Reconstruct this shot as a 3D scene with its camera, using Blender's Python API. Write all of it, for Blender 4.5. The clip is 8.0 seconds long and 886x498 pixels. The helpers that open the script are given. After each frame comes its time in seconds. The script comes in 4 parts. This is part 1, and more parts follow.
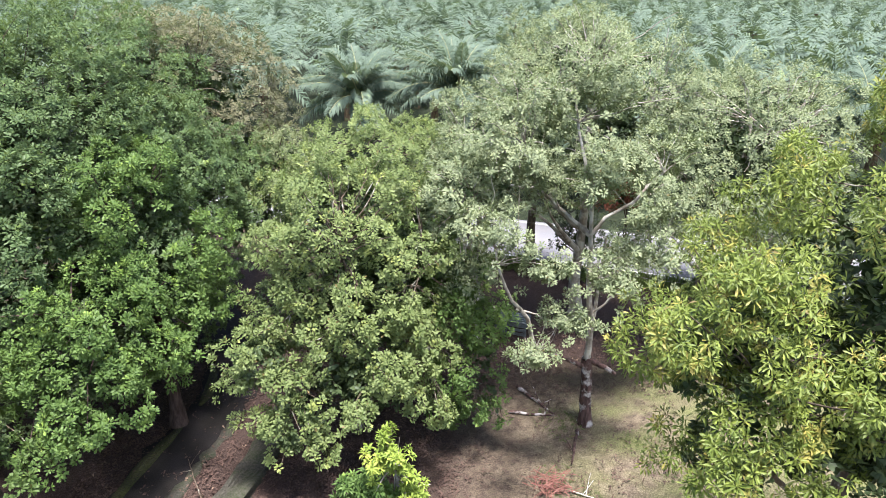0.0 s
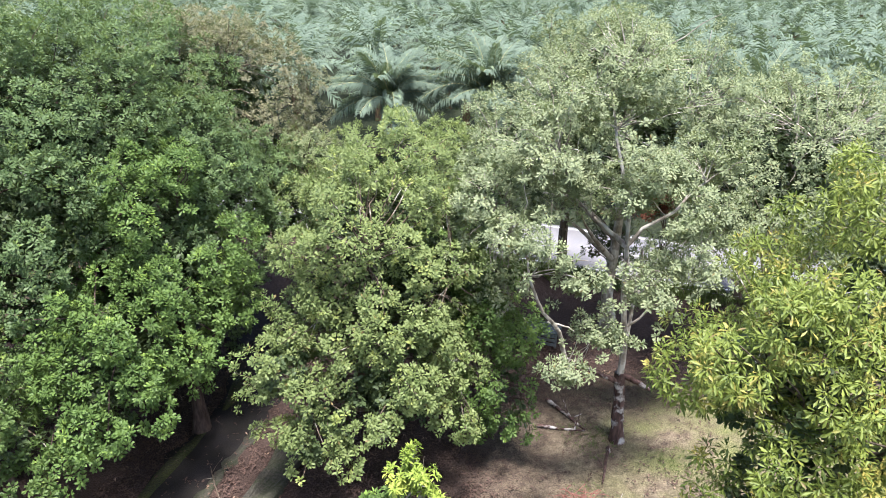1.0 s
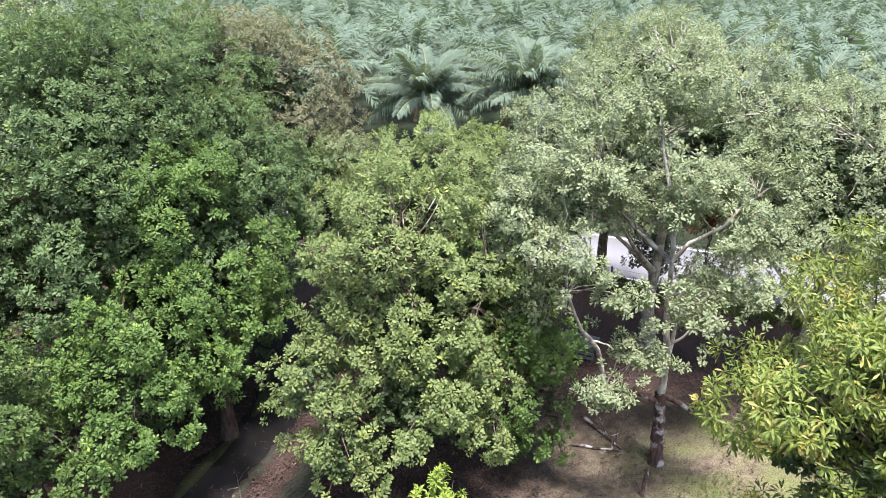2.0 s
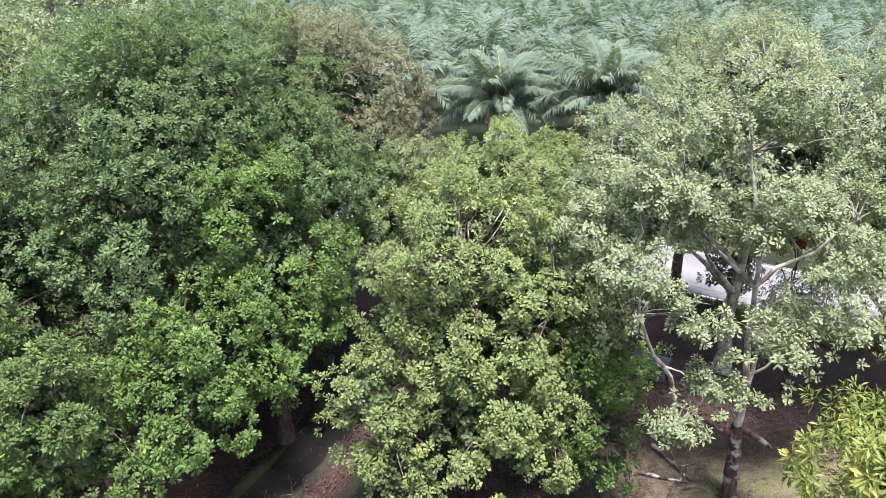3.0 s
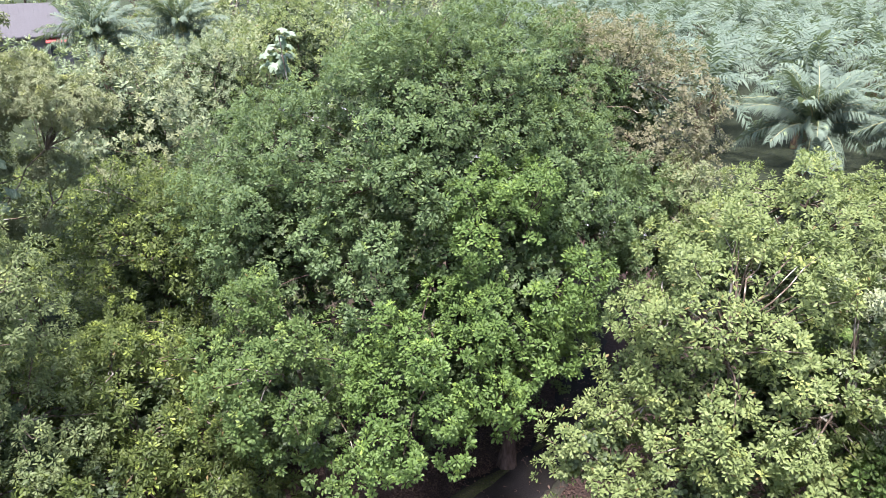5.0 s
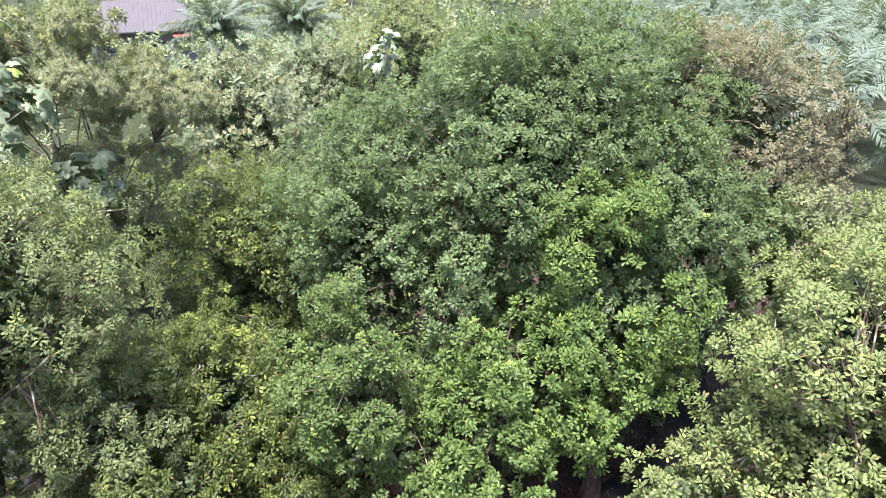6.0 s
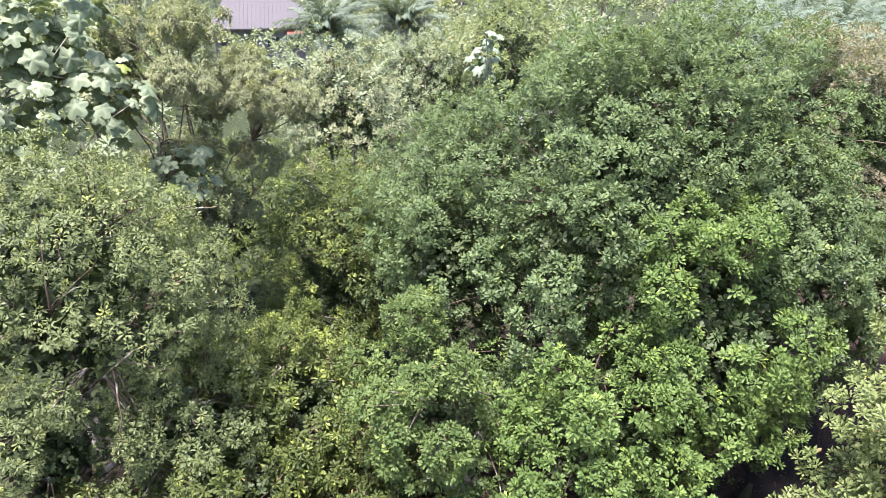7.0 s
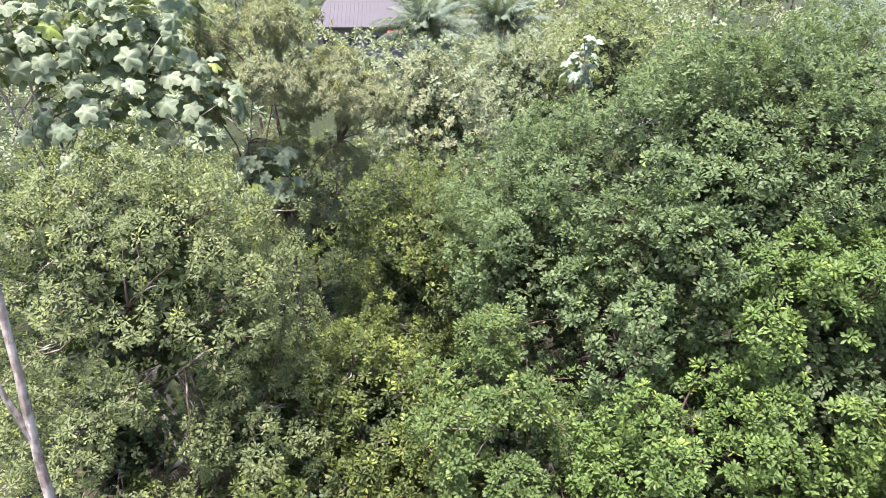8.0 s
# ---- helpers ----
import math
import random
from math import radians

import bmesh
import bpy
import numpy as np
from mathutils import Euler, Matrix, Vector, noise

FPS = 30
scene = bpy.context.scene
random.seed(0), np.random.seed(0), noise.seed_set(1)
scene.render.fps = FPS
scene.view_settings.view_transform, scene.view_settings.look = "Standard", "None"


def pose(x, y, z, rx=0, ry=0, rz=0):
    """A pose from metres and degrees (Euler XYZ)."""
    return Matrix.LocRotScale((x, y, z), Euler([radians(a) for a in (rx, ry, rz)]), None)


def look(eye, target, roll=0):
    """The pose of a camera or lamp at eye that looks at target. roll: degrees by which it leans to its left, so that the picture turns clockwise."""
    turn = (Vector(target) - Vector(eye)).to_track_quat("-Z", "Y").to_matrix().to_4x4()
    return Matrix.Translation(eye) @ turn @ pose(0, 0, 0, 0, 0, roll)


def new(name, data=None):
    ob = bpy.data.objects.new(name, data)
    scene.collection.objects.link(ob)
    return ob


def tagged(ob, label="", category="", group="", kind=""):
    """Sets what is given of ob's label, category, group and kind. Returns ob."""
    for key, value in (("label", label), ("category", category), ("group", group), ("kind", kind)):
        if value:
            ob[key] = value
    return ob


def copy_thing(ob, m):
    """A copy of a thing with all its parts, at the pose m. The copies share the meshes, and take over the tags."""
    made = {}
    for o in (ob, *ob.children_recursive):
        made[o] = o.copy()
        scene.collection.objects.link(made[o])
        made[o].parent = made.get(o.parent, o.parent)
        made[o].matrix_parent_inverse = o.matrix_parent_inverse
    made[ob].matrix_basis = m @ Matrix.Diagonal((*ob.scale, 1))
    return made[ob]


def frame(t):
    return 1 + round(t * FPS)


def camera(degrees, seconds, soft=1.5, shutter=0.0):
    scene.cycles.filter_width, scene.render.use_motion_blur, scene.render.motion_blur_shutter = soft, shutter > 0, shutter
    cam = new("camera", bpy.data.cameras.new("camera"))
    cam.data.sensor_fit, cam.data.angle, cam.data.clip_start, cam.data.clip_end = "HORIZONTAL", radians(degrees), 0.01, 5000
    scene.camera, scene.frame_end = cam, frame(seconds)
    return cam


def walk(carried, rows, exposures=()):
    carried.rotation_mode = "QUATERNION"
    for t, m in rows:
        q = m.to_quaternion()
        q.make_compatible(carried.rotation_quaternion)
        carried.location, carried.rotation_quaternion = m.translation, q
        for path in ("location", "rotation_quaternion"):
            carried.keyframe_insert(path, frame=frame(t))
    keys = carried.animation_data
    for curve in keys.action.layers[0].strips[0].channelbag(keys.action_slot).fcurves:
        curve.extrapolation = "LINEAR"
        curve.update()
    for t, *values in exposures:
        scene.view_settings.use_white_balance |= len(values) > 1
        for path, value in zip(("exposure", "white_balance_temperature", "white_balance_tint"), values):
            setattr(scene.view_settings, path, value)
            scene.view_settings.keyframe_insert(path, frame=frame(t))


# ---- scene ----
cam = camera(64.1, 8.0, soft=0.6)
METRES, EYE, TILT, LEAN, TURN = 7.5, 16.25, -23.0, 0.0, 0.0
ROWS = [
    (0.0, 0.0, 0.0, 0.0, 0.0, 0.0, -0.0),
    (0.5, -0.001, 0.0457, 0.0199, 0.83, -0.04, -0.35),
    (1.0, -0.0032, 0.0938, 0.0414, 2.35, -0.11, -0.99),
    (2.5, -0.0051, 0.2503, 0.1098, 7.32, -0.32, -3.0),
    (3.0, -0.0134, 0.3044, 0.1353, 10.71, -0.56, -4.37),
    (3.5, -0.0177, 0.3639, 0.1588, 16.42, -1.06, -6.58),
    (4.0, -0.0232, 0.426, 0.1832, 22.22, -1.8, -8.75),
    (4.5, -0.035, 0.4871, 0.2069, 27.81, -2.7, -10.76),
    (6.0, -0.1067, 0.6542, 0.2792, 41.13, -5.69, -15.33),
    (6.5, -0.1418, 0.7063, 0.3013, 45.42, -6.85, -16.65),
    (7.0, -0.1806, 0.7582, 0.3245, 49.62, -8.11, -17.8),
    (7.5, -0.2232, 0.8071, 0.3467, 53.68, -9.42, -18.84),
    (8.0, -0.2693, 0.8533, 0.3673, 57.68, -10.73, -19.76),
]
walk(cam, [(t, pose(0, 0, EYE, TILT, LEAN, TURN) @ pose(METRES * x, METRES * y, METRES * z, 90 + pitch, roll, yaw)) for t, x, y, z, yaw, pitch, roll in ROWS],
     exposures=[(0.0, 2.40, 6120, 19), (2.5, 2.36, 6120, 20), (4.5, 2.52, 6080, 25), (6.5, 2.74, 6200, 30), (8.0, 2.66, 6280, 32)])

# ---------------------------------------------------------------- light
world = bpy.data.worlds.new("sky")
scene.world = world
world.use_nodes = True
wn = world.node_tree.nodes
sky = wn.new("ShaderNodeTexSky")
sky.sky_type, sky.sun_disc = "NISHITA", False
SUN_EL, SUN_AZ = 76.0, 160.0          # degrees; azimuth clockwise from +y
sky.sun_elevation, sky.sun_rotation = radians(SUN_EL), radians(SUN_AZ)
sky.dust_density, sky.air_density, sky.ozone_density = 2.5, 1.3, 1.5
wn["Background"].inputs["Strength"].default_value = 0.065
world.node_tree.links.new(sky.outputs["Color"], wn["Background"].inputs["Color"])
sun_data = bpy.data.lights.new("sun", "SUN")
sun_data.energy, sun_data.angle, sun_data.color = 3.0, radians(11), (1.0, 0.965, 0.89)
sun = new("sun", sun_data)
sx, sy = math.sin(radians(SUN_AZ)), math.cos(radians(SUN_AZ))
sun.matrix_world = look((sx * 60, sy * 60, 60 * math.tan(radians(SUN_EL))), (0, 0, 0))


# ---------------------------------------------------------------- materials
def mat_base(name, rough=0.6, spec=0.4):
    m = bpy.data.materials.new(name)
    m.use_nodes = True
    nt = m.node_tree
    b = nt.nodes["Principled BSDF"]
    b.inputs["Roughness"].default_value = rough
    b.inputs["Specular IOR Level"].default_value = spec
    return m, nt, b


def mix(nt, fac, a, b, mode="MIX"):
    n = nt.nodes.new("ShaderNodeMix")
    n.data_type, n.blend_type = "RGBA", mode
    for sock, v in ((n.inputs["Factor"], fac), (n.inputs["A"], a), (n.inputs["B"], b)):
        if isinstance(v, (int, float)):
            sock.default_value = v
        elif isinstance(v, tuple):
            sock.default_value = (*v, 1) if len(v) == 3 else v
        else:
            nt.links.new(v, sock)
    return n.outputs["Result"]


def noise_fac(nt, scale, lo, hi, detail=4.0, kind="Object", stretch=None):
    co = nt.nodes.new("ShaderNodeTexCoord").outputs[kind]
    if stretch:
        mp = nt.nodes.new("ShaderNodeMapping")
        mp.inputs["Scale"].default_value = stretch
        nt.links.new(co, mp.inputs["Vector"])
        co = mp.outputs["Vector"]
    n = nt.nodes.new("ShaderNodeTexNoise")
    n.inputs["Scale"].default_value, n.inputs["Detail"].default_value = scale, detail
    nt.links.new(co, n.inputs["Vector"])
    r = nt.nodes.new("ShaderNodeMapRange")
    r.inputs["From Min"].default_value, r.inputs["From Max"].default_value = lo, hi
    nt.links.new(n.outputs["Fac"], r.inputs["Value"])
    return r.outputs["Result"]


def math_node(nt, op, a, b=0.0):
    n = nt.nodes.new("ShaderNodeMath")
    n.operation = op
    for sock, v in zip(n.inputs, (a, b)):
        if isinstance(v, (int, float)):
            sock.default_value = v
        else:
            nt.links.new(v, sock)
    return n.outputs[0]


def bump(nt, b, fac, strength, dist):
    n = nt.nodes.new("ShaderNodeBump")
    n.inputs["Strength"].default_value, n.inputs["Distance"].default_value = strength, dist
    nt.links.new(fac, n.inputs["Height"])
    nt.links.new(n.outputs["Normal"], b.inputs["Normal"])


def leaf_mat(name, dark, light, young=(0.25, 0.33, 0.04), young_amt=0.05, rough=0.5, trans=0.26, spec=0.18, patch=1.3, dry=0.0):
    """Leaf blades: every leaf its own tone, boughs of older and newer growth, some fresh or dry ones."""
    dark, light, young = [(r * 1.04, g * 0.98, b + 0.05 * g) for r, g, b in (dark, light, young)]
    m, nt, b = mat_base(name, rough, spec)
    isl = nt.nodes.new("ShaderNodeNewGeometry").outputs["Random Per Island"]
    big = noise_fac(nt, patch, 0.34, 0.66, 2.0)
    shoot = nt.nodes.new("ShaderNodeAttribute")
    shoot.attribute_name = "shoot"
    tone = math_node(nt, "ADD", math_node(nt, "MULTIPLY", isl, 0.30), math_node(nt, "MULTIPLY", big, 0.34))
    tone = math_node(nt, "ADD", tone, math_node(nt, "MULTIPLY", shoot.outputs["Fac"], 0.36))
    col = mix(nt, tone, dark, light)
    flush = noise_fac(nt, 1.9, 0.70 - young_amt, 0.80 - young_amt, 1.0)
    col = mix(nt, math_node(nt, "MULTIPLY", flush, math_node(nt, "ADD", 0.35, math_node(nt, "MULTIPLY", isl, 0.6))), col, young)
    if dry:
        r3 = math_node(nt, "FRACT", math_node(nt, "MULTIPLY", isl, 91.3))
        col = mix(nt, math_node(nt, "GREATER_THAN", r3, 1 - dry), col, (0.15, 0.115, 0.045))
    nt.links.new(col, b.inputs["Base Color"])
    tr = nt.nodes.new("ShaderNodeBsdfTranslucent")
    nt.links.new(mix(nt, 0.5, col, (0.24, 0.33, 0.06), "MIX"), tr.inputs["Color"])
    ms = nt.nodes.new("ShaderNodeMixShader")
    ms.inputs[0].default_value = trans
    nt.links.new(b.outputs[0], ms.inputs[1])
    nt.links.new(tr.outputs[0], ms.inputs[2])
    nt.links.new(ms.outputs[0], nt.nodes["Material Output"].inputs["Surface"])
    return m


def bark_mat(name, a, b_, lichen=(0.5, 0.5, 0.45), amount=0.4):
    m, nt, b = mat_base(name, 0.9, 0.2)
    n1 = noise_fac(nt, 9, 0.35, 0.65, 6, stretch=(1, 1, 0.25))
    n2 = noise_fac(nt, 2.6, 0.62 - amount * 0.35, 0.72 - amount * 0.3, 4)
    col = mix(nt, n2, mix(nt, n1, a, b_), lichen)
    nt.links.new(col, b.inputs["Base Color"])
    bump(nt, b, n1, 0.6, 0.03)
    return m


def rough_mat(name, a, b_, c, s1=1.2, s2=14.0, rough=0.9, bumpy=0.5, dist=0.03, spec=0.3, lo=0.4, hi=0.62):
    m, nt, b = mat_base(name, rough, spec)
    n1, n2 = noise_fac(nt, s1, lo, hi, 5), noise_fac(nt, s2, 0.35, 0.68, 6)
    nt.links.new(mix(nt, n1, mix(nt, n2, a, b_), mix(nt, n2, c, b_)), b.inputs["Base Color"])
    bump(nt, b, n2, bumpy, dist)
    return m


# Inner leaves darkened so that their colour supplies the shade inside the crowns.
SHADE_LEAF = leaf_mat("leaf_inner_shade", (0.026, 0.046, 0.015), (0.070, 0.100, 0.034), (0.10, 0.13, 0.04), 0.02, trans=0.08)
LEAF_DARK = leaf_mat("leaf_glossy_dark", (0.032, 0.064, 0.02), (0.12, 0.188, 0.064), (0.2, 0.29, 0.06), 0.05)
LEAF_BRIGHT = leaf_mat("leaf_glossy_bright", (0.034, 0.072, 0.014), (0.118, 0.2, 0.04), (0.22, 0.34, 0.045), 0.07)
LEAF_LIME = leaf_mat("leaf_lime", (0.068, 0.108, 0.026), (0.198, 0.26, 0.082), (0.28, 0.34, 0.075), 0.08, dry=0.008)
LEAF_MID = leaf_mat("leaf_mid_green", (0.03, 0.064, 0.013), (0.106, 0.168, 0.04), (0.23, 0.32, 0.06), 0.08, dry=0.006)
LEAF_GREY = leaf_mat("leaf_grey_green", (0.095, 0.135, 0.06), (0.27, 0.325, 0.16), (0.29, 0.35, 0.14), 0.05, rough=0.6, spec=0.22, dry=0.008)
LEAF_OLIVE = leaf_mat("leaf_olive", (0.090, 0.125, 0.050), (0.205, 0.245, 0.105), (0.27, 0.28, 0.09), 0.04, dry=0.012)
LEAF_PALE = leaf_mat("leaf_pale_compound", (0.052, 0.084, 0.026), (0.16, 0.208, 0.072), (0.25, 0.31, 0.06), 0.08)
LEAF_GOLD = leaf_mat("leaf_gold_green", (0.062, 0.104, 0.012), (0.185, 0.24, 0.03), (0.33, 0.28, 0.05), 0.12, rough=0.5, spec=0.3, dry=0.006)
LEAF_BROWN = leaf_mat("leaf_brownish", (0.1, 0.112, 0.056), (0.19, 0.188, 0.1), (0.22, 0.21, 0.11), 0.10)
LEAF_FERN = leaf_mat("leaf_feathery", (0.13, 0.165, 0.08), (0.26, 0.3, 0.145), (0.34, 0.38, 0.1), 0.08, rough=0.6)
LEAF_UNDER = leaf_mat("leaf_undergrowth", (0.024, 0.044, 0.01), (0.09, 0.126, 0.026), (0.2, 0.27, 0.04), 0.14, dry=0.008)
LEAF_FRESH = leaf_mat("leaf_fresh_lime", (0.12, 0.19, 0.018), (0.26, 0.36, 0.045), (0.36, 0.42, 0.06), 0.12)
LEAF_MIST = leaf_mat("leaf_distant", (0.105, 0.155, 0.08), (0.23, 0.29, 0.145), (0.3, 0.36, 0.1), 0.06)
LEAF_PURPLE = leaf_mat("leaf_dark_shrub", (0.022, 0.030, 0.020), (0.05, 0.062, 0.035), (0.07, 0.09, 0.03), 0.03)
LEAF_RED = leaf_mat("leaf_dead_red", (0.12, 0.035, 0.022), (0.23, 0.085, 0.045), (0.3, 0.12, 0.05), 0.05, trans=0.1)
# Blue-green leaflets, paled further so the colour stands in for distance haze.
FROND = leaf_mat("palm_leaflet", (0.066, 0.105, 0.068), (0.165, 0.225, 0.15), (0.25, 0.34, 0.11), 0.03, rough=0.6, spec=0.12, trans=0.2, patch=0.3)
FROND_NEW = leaf_mat("palm_leaflet_new", (0.20, 0.30, 0.08), (0.30, 0.42, 0.12), (0.36, 0.45, 0.12), 0.05, rough=0.5, spec=0.3)
BARK_PALE = bark_mat("bark_pale", (0.14, 0.12, 0.095), (0.28, 0.25, 0.20), (0.42, 0.40, 0.34), 0.5)
BARK_BROWN = bark_mat("bark_brown", (0.045, 0.036, 0.026), (0.13, 0.10, 0.07), (0.34, 0.33, 0.27), 0.2)
BARK_DARK = bark_mat("bark_dark", (0.03, 0.018, 0.014), (0.10, 0.06, 0.05), (0.36, 0.34, 0.31), 0.28)
# Brown bark lowered in tone for the canopy's shade, nearly free of lichen.
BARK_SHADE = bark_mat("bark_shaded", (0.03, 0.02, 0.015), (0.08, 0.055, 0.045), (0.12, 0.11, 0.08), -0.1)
PALM_TRUNK = bark_mat("palm_trunk", (0.07, 0.05, 0.035), (0.20, 0.14, 0.08), (0.16, 0.18, 0.08), 0.3)
RACHIS = rough_mat("palm_rachis", (0.20, 0.24, 0.09), (0.28, 0.29, 0.12), (0.24, 0.2, 0.1), rough=0.5)


# ---------------------------------------------------------------- mesh tools
def part(name, me, material, parent=None, label=""):
    """Links a mesh, or a bmesh, as one object, under parent where there is one."""
    if isinstance(me, bmesh.types.BMesh):
        bm, me = me, bpy.data.meshes.new(name)
        bm.to_mesh(me)
        bm.free()
    if not me.materials:
        me.materials.append(material)
    ob = new(name, me)
    if parent:
        ob.parent = parent
    if label:
        ob["label"] = label
    return ob


def thing(name, x, y, z, label, category, group="", kind="", rz=0.0):
    ob = new(name)
    ob.matrix_world = pose(x, y, z, 0, 0, rz)
    return tagged(ob, label, category, group, kind)


def soup(name, verts, faces, smooth=False):
    """A mesh from arrays of verts (n, 3) and equal-sized faces (m, k)."""
    me = bpy.data.meshes.new(name)
    m, k = faces.shape
    me.vertices.add(len(verts))
    me.vertices.foreach_set("co", np.ascontiguousarray(verts, np.float32).ravel())
    me.loops.add(m * k)
    me.loops.foreach_set("vertex_index", np.ascontiguousarray(faces, np.int32).ravel())
    me.polygons.add(m)
    me.polygons.foreach_set("loop_start", np.arange(0, m * k, k, dtype=np.int32))
    if smooth:
        me.polygons.foreach_set("use_smooth", np.ones(m, bool))
    me.update(calc_edges=True)
    return me


def unit(v):
    return v / np.maximum(np.linalg.norm(v, axis=-1, keepdims=True), 1e-9)


def cross_frame(a):
    """Two directions square to each of the unit vectors a."""
    ref = np.where(np.abs(a[:, 2:3]) < 0.9, np.array([[0, 0, 1.0]]), np.array([[1.0, 0, 0]]))
    t = unit(np.cross(ref, a))
    return t, np.cross(a, t)


def tube_arrays(pts, radii, sides=7, first=0, rng=None):
    """Rings along a path: verts and quads."""
    pts, radii = np.asarray(pts, float), np.asarray(radii, float)
    d = unit(np.gradient(pts, axis=0))
    t, b = cross_frame(d)
    ang = np.linspace(0, 2 * np.pi, sides, endpoint=False)
    ring = np.cos(ang)[None, :, None] * t[:, None] + np.sin(ang)[None, :, None] * b[:, None]
    rr = radii[:, None, None] * np.ones((1, sides, 1))
    if rng is not None:
        rr = rr * (1 + rng.uniform(-0.09, 0.09, (len(pts), sides, 1)))
    v = (pts[:, None] + ring * rr).reshape(-1, 3)
    i = np.arange(len(pts) - 1)[:, None] * sides
    j = np.arange(sides)[None]
    k = (j + 1) % sides
    f = np.stack([i + j, i + k, i + k + sides, i + j + sides], -1).reshape(-1, 4)
    return v, f + first


def tube(name, pts, radii, sides=7, rng=None):
    v, f = tube_arrays(pts, radii, sides, 0, rng)
    return soup(name, v, f, True)


def bent(a, b, n, rng, sag=0.0, wob=0.08):
    """A wandering path from a to b; sag > 0 bows it upward."""
    a, b = np.asarray(a, float), np.asarray(b, float)
    s = np.linspace(0, 1, n)[:, None]
    p = a + (b - a) * s
    length = np.linalg.norm(b - a)
    p[:, 2] += sag * length * (4 * s * (1 - s))[:, 0]
    w = np.cumsum(rng.normal(0, wob * length / n, (n, 3)), axis=0)
    w -= s * w[-1]
    w -= (1 - s) * w[0]
    return p + w


# leaf blades: (along, across, lift) of each vertex, and the faces
BLADE4 = (np.array([(0, 0, 0), (0.68, -0.5, 0.06), (1, 0, -0.02), (0.68, 0.5, 0.06)]), np.array([(0, 1, 2), (0, 2, 3)]))
BLADE6 = (np.array([(0, 0, 0), (0.30, -0.34, 0.05), (0.70, -0.46, 0.05), (1, 0, -0.10), (0.70, 0.46, 0.05), (0.30, 0.34, 0.05)]),
          np.array([(0, 1, 2, 3), (0, 3, 4, 5)]))
LANCE6 = (np.array([(0, 0, 0), (0.28, -0.5, 0.06), (0.62, -0.42, 0.02), (1, 0, -0.20), (0.62, 0.42, 0.02), (0.28, 0.5, 0.06)]),
          np.array([(0, 1, 2, 3), (0, 3, 4, 5)]))


def leaf_cloud(name, p, axis, rng, count, length, ratio, spread=(45, 85), droop=0.0, blade=BLADE4, stalk=0.04):
    """A whorl of leaves round each point p, opening along its axis."""
    n = len(p)
    P, A = np.repeat(p, count, 0), np.repeat(axis, count, 0)
    t, b = cross_frame(A)
    phi = np.tile(np.arange(count) * 2.39996, n) + np.repeat(rng.uniform(0, 6.283, n), count) + rng.normal(0, 0.25, n * count)
    el = np.radians(rng.uniform(spread[0], spread[1], n * count))
    d = A * np.cos(el)[:, None] + (t * np.cos(phi)[:, None] + b * np.sin(phi)[:, None]) * np.sin(el)[:, None]
    d[:, 2] -= droop * rng.uniform(0.5, 1.4, n * count)
    d = unit(d + rng.normal(0, 0.08, d.shape))
    up = unit(A - (A * d).sum(1, keepdims=True) * d + rng.normal(0, 0.12, d.shape))
    side = unit(np.cross(d, up))
    L = length * rng.uniform(0.55, 1.2, n * count)
    uvw, faces = blade
    base = P + d * (stalk * length)
    v = (base[:, None] + d[:, None] * (uvw[None, :, 0:1] * L[:, None, None])
         + side[:, None] * (uvw[None, :, 1:2] * (L * ratio)[:, None, None]) + up[:, None] * (uvw[None, :, 2:3] * L[:, None, None]))
    f = faces[None] + (np.arange(n * count) * len(uvw))[:, None, None]
    return soup(name, v.reshape(-1, 3), f.reshape(-1, faces.shape[1]))


def ball_dirs(n, rng, jitter=0.35):
    """Directions spread evenly over the sphere, slightly disturbed."""
    i = np.arange(n) + 0.5
    z = 1 - 2 * i / n
    ph = i * 2.39996 + rng.uniform(0, 6.28)
    r = np.sqrt(1 - z * z)
    d = np.stack([r * np.cos(ph), r * np.sin(ph), z], 1)
    return unit(d + rng.normal(0, jitter * 2 / np.sqrt(n), d.shape))


VIEW_SIDE = np.array([-1.0, 3.0])      # the open side on which the air path lies


